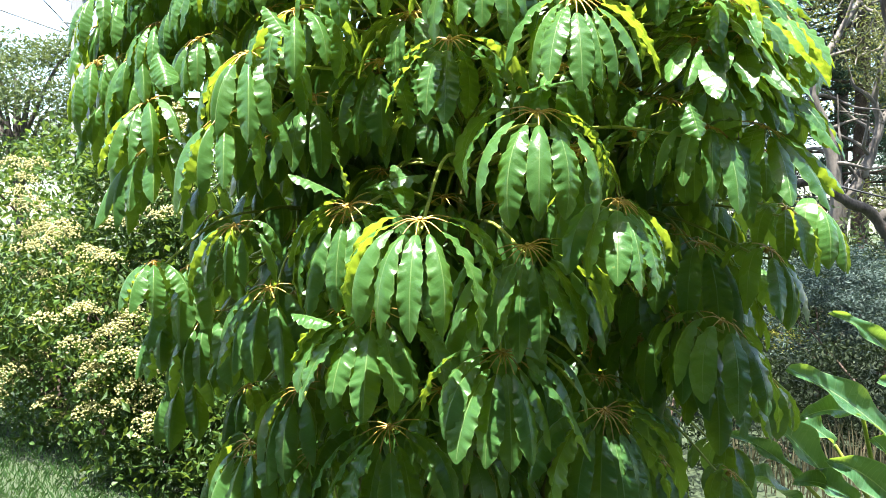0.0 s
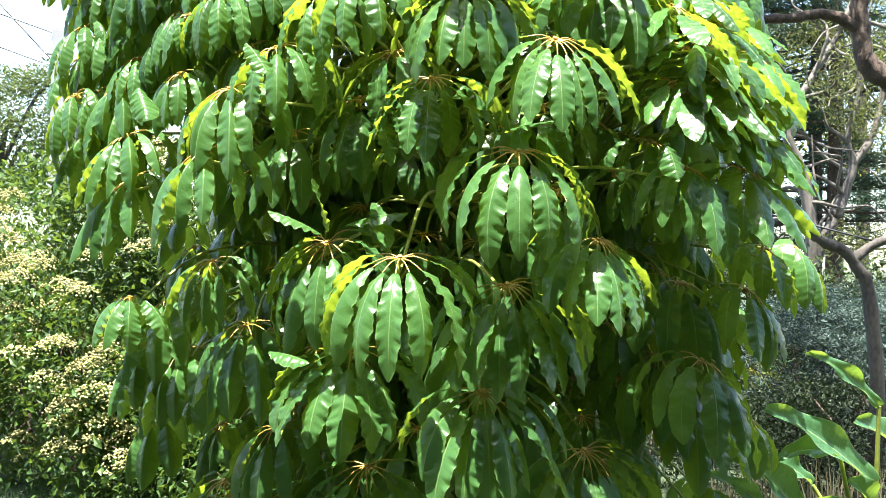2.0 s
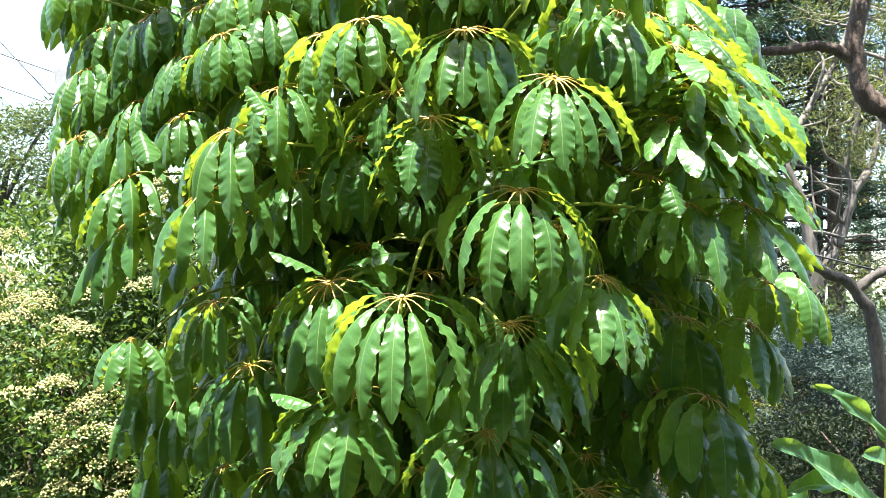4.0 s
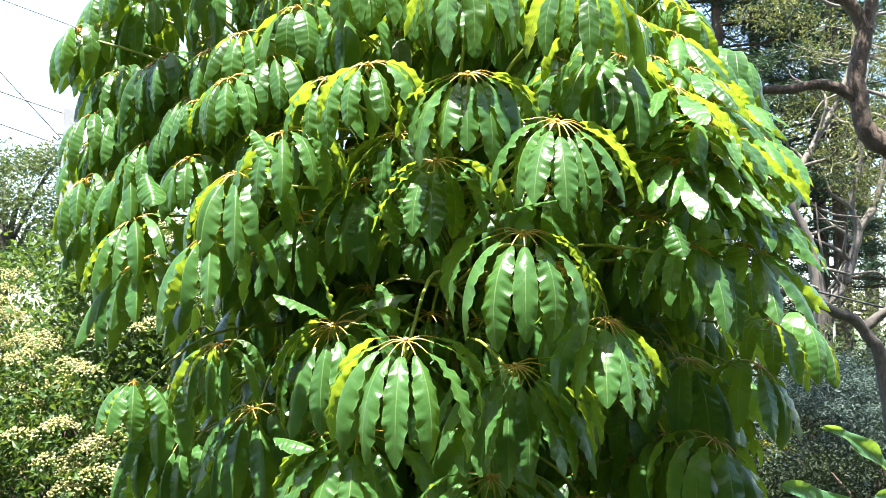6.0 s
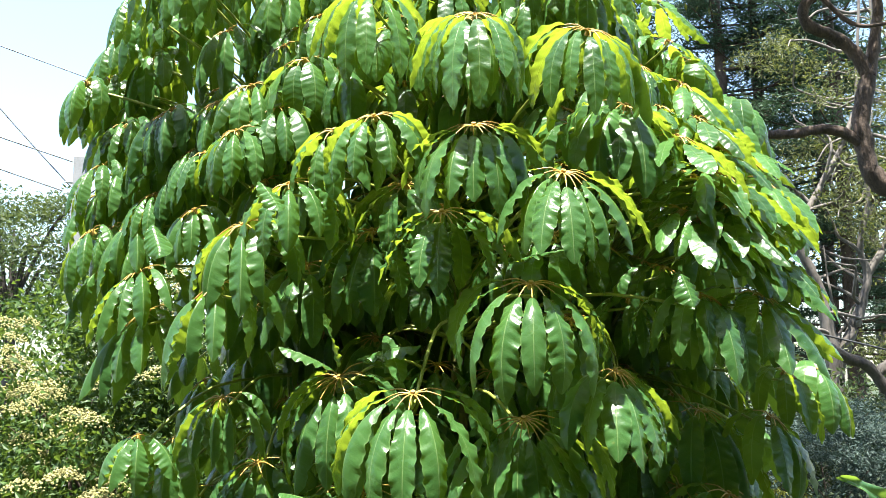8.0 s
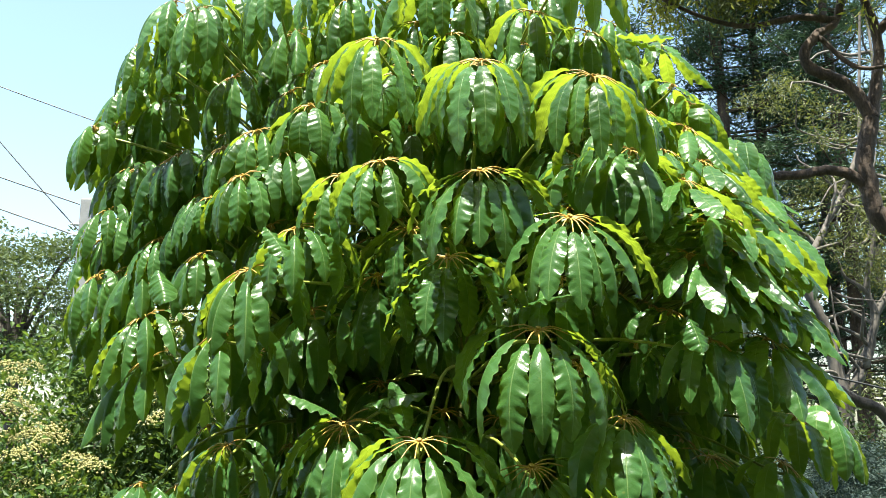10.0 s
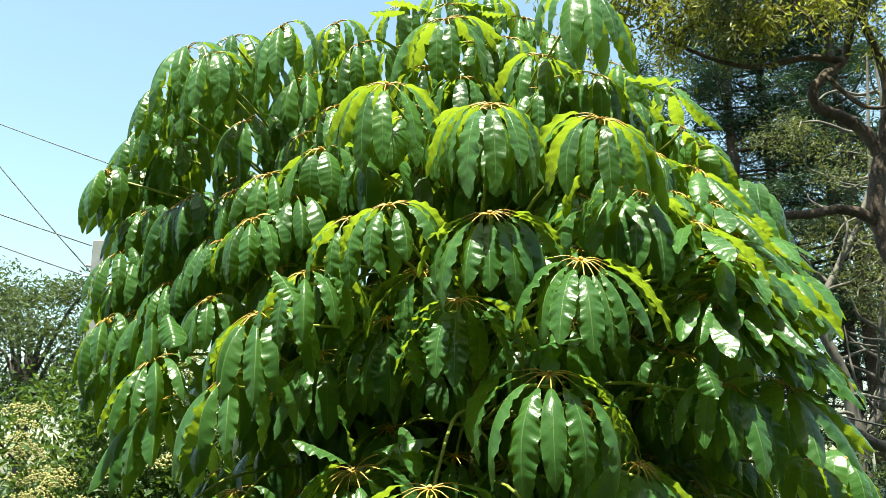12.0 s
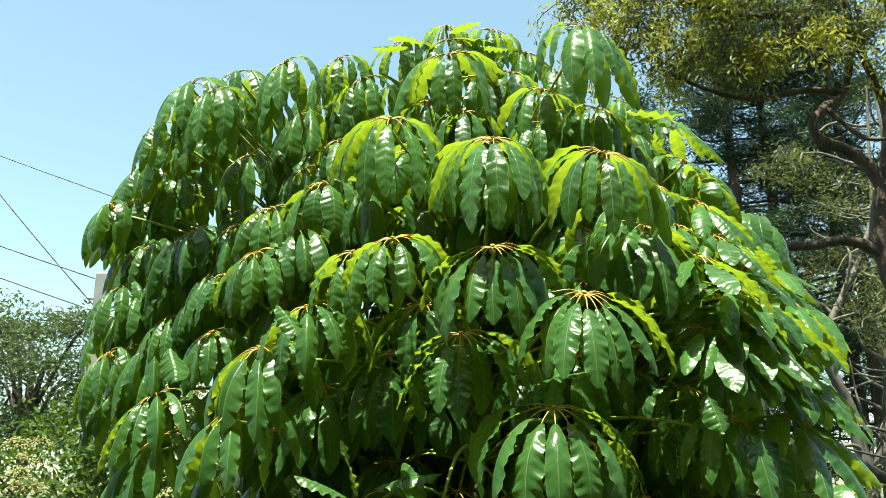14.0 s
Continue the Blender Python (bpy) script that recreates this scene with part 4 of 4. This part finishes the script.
build_far_tree(-13.0, 26.0, 5.6, (3.3, 2.2, 2.4), 81, "rounded feathery green tree behind the wires", [FAR_LEAF], 230, 0.20, 0.22, 80)
build_far_tree(12.5, 24.0, 8.0, (4.0, 2.5, 4.0), 82, "grey-green gum tree in the distance", [FAR_LEAF, GUM_YOUNG, GUM_LEAF], 170)
build_far_tree(7.0, 27.0, 7.5, (4.2, 2.5, 4.5), 83, "dense green tree in the distance", [FAR_LEAF, CONIFER], 80)
build_far_tree(2.0, 27.0, 5.0, (4.0, 2.5, 3.6), 84, "dense green tree in the distance", [FAR_LEAF], 150)
build_far_tree(-4.0, 27.0, 3.6, (3.8, 2.5, 2.6), 85, "low green tree in the distance", [FAR_LEAF], 130)


def build_sky_blocker():
    """A tall dark hedge added unseen behind the camera, to block sky light."""
    rng = np.random.default_rng(95)
    hedge = thing("hedge", 0.0, -3.8, 0.0, "unseen tall dark green hedge added to block sky light", "hedge")
    core, leaves = Soup(), Soup()
    xs, zs = np.linspace(-14, 14, 57), np.linspace(-0.1, 10.0, 22)
    for y, turn in ((-4.1, 1), (-3.6, -1)):
        verts = [(x, y + 0.12 * noise.noise((x, z, y)), z) for z in zs for x in xs]
        w = len(xs)
        core.add(verts, [(j * w + i, j * w + i + 1, (j + 1) * w + i + 1, (j + 1) * w + i)[::turn] for j in range(len(zs) - 1) for i in range(w - 1)])
    core.add([(-14, -4.1, 10), (14, -4.1, 10), (14, -3.6, 10), (-14, -3.6, 10)], [(0, 1, 2, 3)])
    part("core", core, [SHADED_LEAF], hedge)
    pts = np.stack((rng.uniform(-14, 14, 9000), rng.uniform(-3.6, -3.4, 9000), rng.uniform(0, 10.1, 9000)), 1)
    small_leaves(leaves, rng, pts, 0.4, 0.14, 0.07)
    part("foliage", leaves, [SHADED_LEAF], hedge, smooth=False, kind="stuff")
    settle(hedge)


build_sky_blocker()


# ---- utility pole and wires ----
def build_pole():
    pole = thing("utility_pole", -5.27, 12.4, 0.0, "square grey concrete utility pole", "pole")
    s = Soup()
    a, b, c, d = 0.115, 0.085, -0.1, 5.05
    s.add([(-5.27 + sx * w, 12.4 + sy * w, z) for z, w in ((c, a), (d - 0.02, b), (d, b - 0.012)) for sx, sy in ((-1, -1), (1, -1), (1, 1), (-1, 1))],
          [(k + 4 * j, (k + 1) % 4 + 4 * j, (k + 1) % 4 + 4 * j + 4, k + 4 * j + 4) for j in (0, 1) for k in range(4)] + [(8, 9, 10, 11)])
    part("post", s, [CONCRETE], pole, smooth=False)
    for z in (4.50, 4.66):
        k = Soup()
        tube(k, [(-5.36, 12.38, z), (-5.42, 12.36, z), (-5.44, 12.36, z + 0.01)], 0.03, 0.022, 8)
        tube(k, [(-5.44, 12.36, z), (-5.50, 12.35, z)], 0.012, 0.012, 8)
        part("insulator", k, [PORCELAIN], pole)
    settle(pole)


build_pole()


def wire(p, q, sag, r, label):
    p, q = np.array(p), np.array(q)
    s = Soup()
    tube(s, [p + (q - p) * t - np.array((0, 0, 4 * sag * t * (1 - t))) for t in np.linspace(0, 1, 17)], r, r, 6)
    tagged(part("overhead_wire", s, [WIRE]), label, "wire", "wires at the pole")


wire((-22.0, 12.4, 13.5), (-4.2, 12.45, 5.9), 0.25, 0.008, "thin grey overhead wire against sky")
wire((-13.0, 12.4, 13.9), (-5.36, 12.35, 4.55), 0.35, 0.010, "steep dark service wire to the pole")
wire((-20.0, 12.4, 11.2), (-5.36, 12.3, 4.95), 0.3, 0.010, "dark sagging overhead wire at the pole")
wire((-20.0, 12.4, 10.8), (-5.44, 12.36, 4.50), 0.3, 0.010, "dark sagging overhead wire at the pole")


wire((1.5, 10.0, 2.9), (9.5, 10.0, 0.9), -0.05, 0.012, "dark cable strung low among the trees")


# ---- reeds ----
def build_reeds():
    rng = np.random.default_rng(97)
    s = Soup()
    for k in range(420):
        x, y = rng.uniform(1.7, 4.2), rng.uniform(4.9, 5.5)
        h, dx, dy = rng.uniform(0.18, 0.5), rng.normal() * 0.07, rng.normal() * 0.05
        w = rng.uniform(0.003, 0.006)
        s.add([(x - w, y, -0.02), (x + w, y, -0.02), (x + dx * 0.4 + w * 0.8, y + dy * 0.4, h * 0.6), (x + dx * 0.4 - w * 0.8, y + dy * 0.4, h * 0.6), (x + dx, y + dy, h)], [(0, 1, 2, 3), (3, 2, 4)])
    tagged(part("reeds", s, [DRY_REED], smooth=False), "dry grey-brown reeds under the bushes", "reeds", kind="stuff")


build_reeds()


# ---- paddle-leaved plants ----
def paddle_leaf(plant, rng, foot, start, tip, width, lift=0.03):
    foot, start, tip = np.array(foot), np.array(start), np.array(tip)
    s = Soup()
    tube(s, smooth_line([foot, (foot + start) / 2 + rng.normal(size=3) * 0.02, start], 4), 0.014, 0.009, 7, 0)
    t = unit(tip - start)
    side = unit(np.cross(t, (0, -0.75, 0.65)) + rng.normal(size=3) * 0.2)
    rows, cols = 18, 8
    ln = np.linalg.norm(tip - start)
    verts, uvs = [], []
    for i in range(rows + 1):
        f = i / rows
        p = start + (tip - start) * f + np.array((0, 0, lift * math.sin(math.pi * f)))
        nrm = unit(np.cross(side, t))
        w = width * max(0.04, math.sin(math.pi * min(1, f * 0.97 + 0.02) ** 0.8)) ** 0.6
        for k in range(cols + 1):
            v = 2 * k / cols - 1
            verts.append(p + side * v * w / 2 + nrm * (0.30 * w * abs(v) ** 1.2 + 0.02 * math.sin(13 * f + 2 * v) * v * v))
            uvs.append((f * 1.6, 0.5 + v / 2))
    c = cols + 1
    s.add(verts, [(i * c + k, i * c + k + 1, (i + 1) * c + k + 1, (i + 1) * c + k) for i in range(rows) for k in range(cols)], 1, uvs)
    part("leaf", s, [STALK, PADDLE], plant)


def build_paddles():
    rng = np.random.default_rng(91)
    plant = thing("bird_of_paradise_plant", 2.0, 3.7, 0.0, "broad paddle-leaved bird of paradise plant", "plant")
    foot = (2.0, 3.75, 0.0)
    for a, b, w in (((1.93, 3.6, 0.71), (1.42, 3.5, 1.05), 0.14), ((1.95, 3.6, 1.04), (1.60, 3.5, 1.28), 0.07), ((1.65, 3.6, 0.54), (1.31, 3.5, 0.85), 0.15), ((1.78, 3.6, 0.83), (1.47, 3.5, 0.84), 0.10),
                    ((1.52, 3.6, 0.56), (1.17, 3.5, 0.78), 0.07), ((1.52, 3.6, 0.44), (1.19, 3.5, 0.60), 0.15), ((1.93, 3.6, 0.46), (1.59, 3.5, 0.67), 0.14), ((1.95, 3.6, 0.54), (1.77, 3.5, 0.76), 0.12),
                    ((1.76, 3.6, 0.46), (1.45, 3.5, 0.58), 0.13), ((1.71, 3.7, 0.68), (1.52, 3.7, 0.77), 0.10), ((2.3, 3.9, 0.7), (1.95, 3.8, 0.95), 0.16), ((2.4, 3.6, 0.5), (2.05, 3.5, 0.8), 0.15)):
        paddle_leaf(plant, rng, (foot[0] + rng.normal() * 0.08, foot[1] + rng.normal() * 0.08, -0.02), a, b, w)
    settle(plant)


build_paddles()
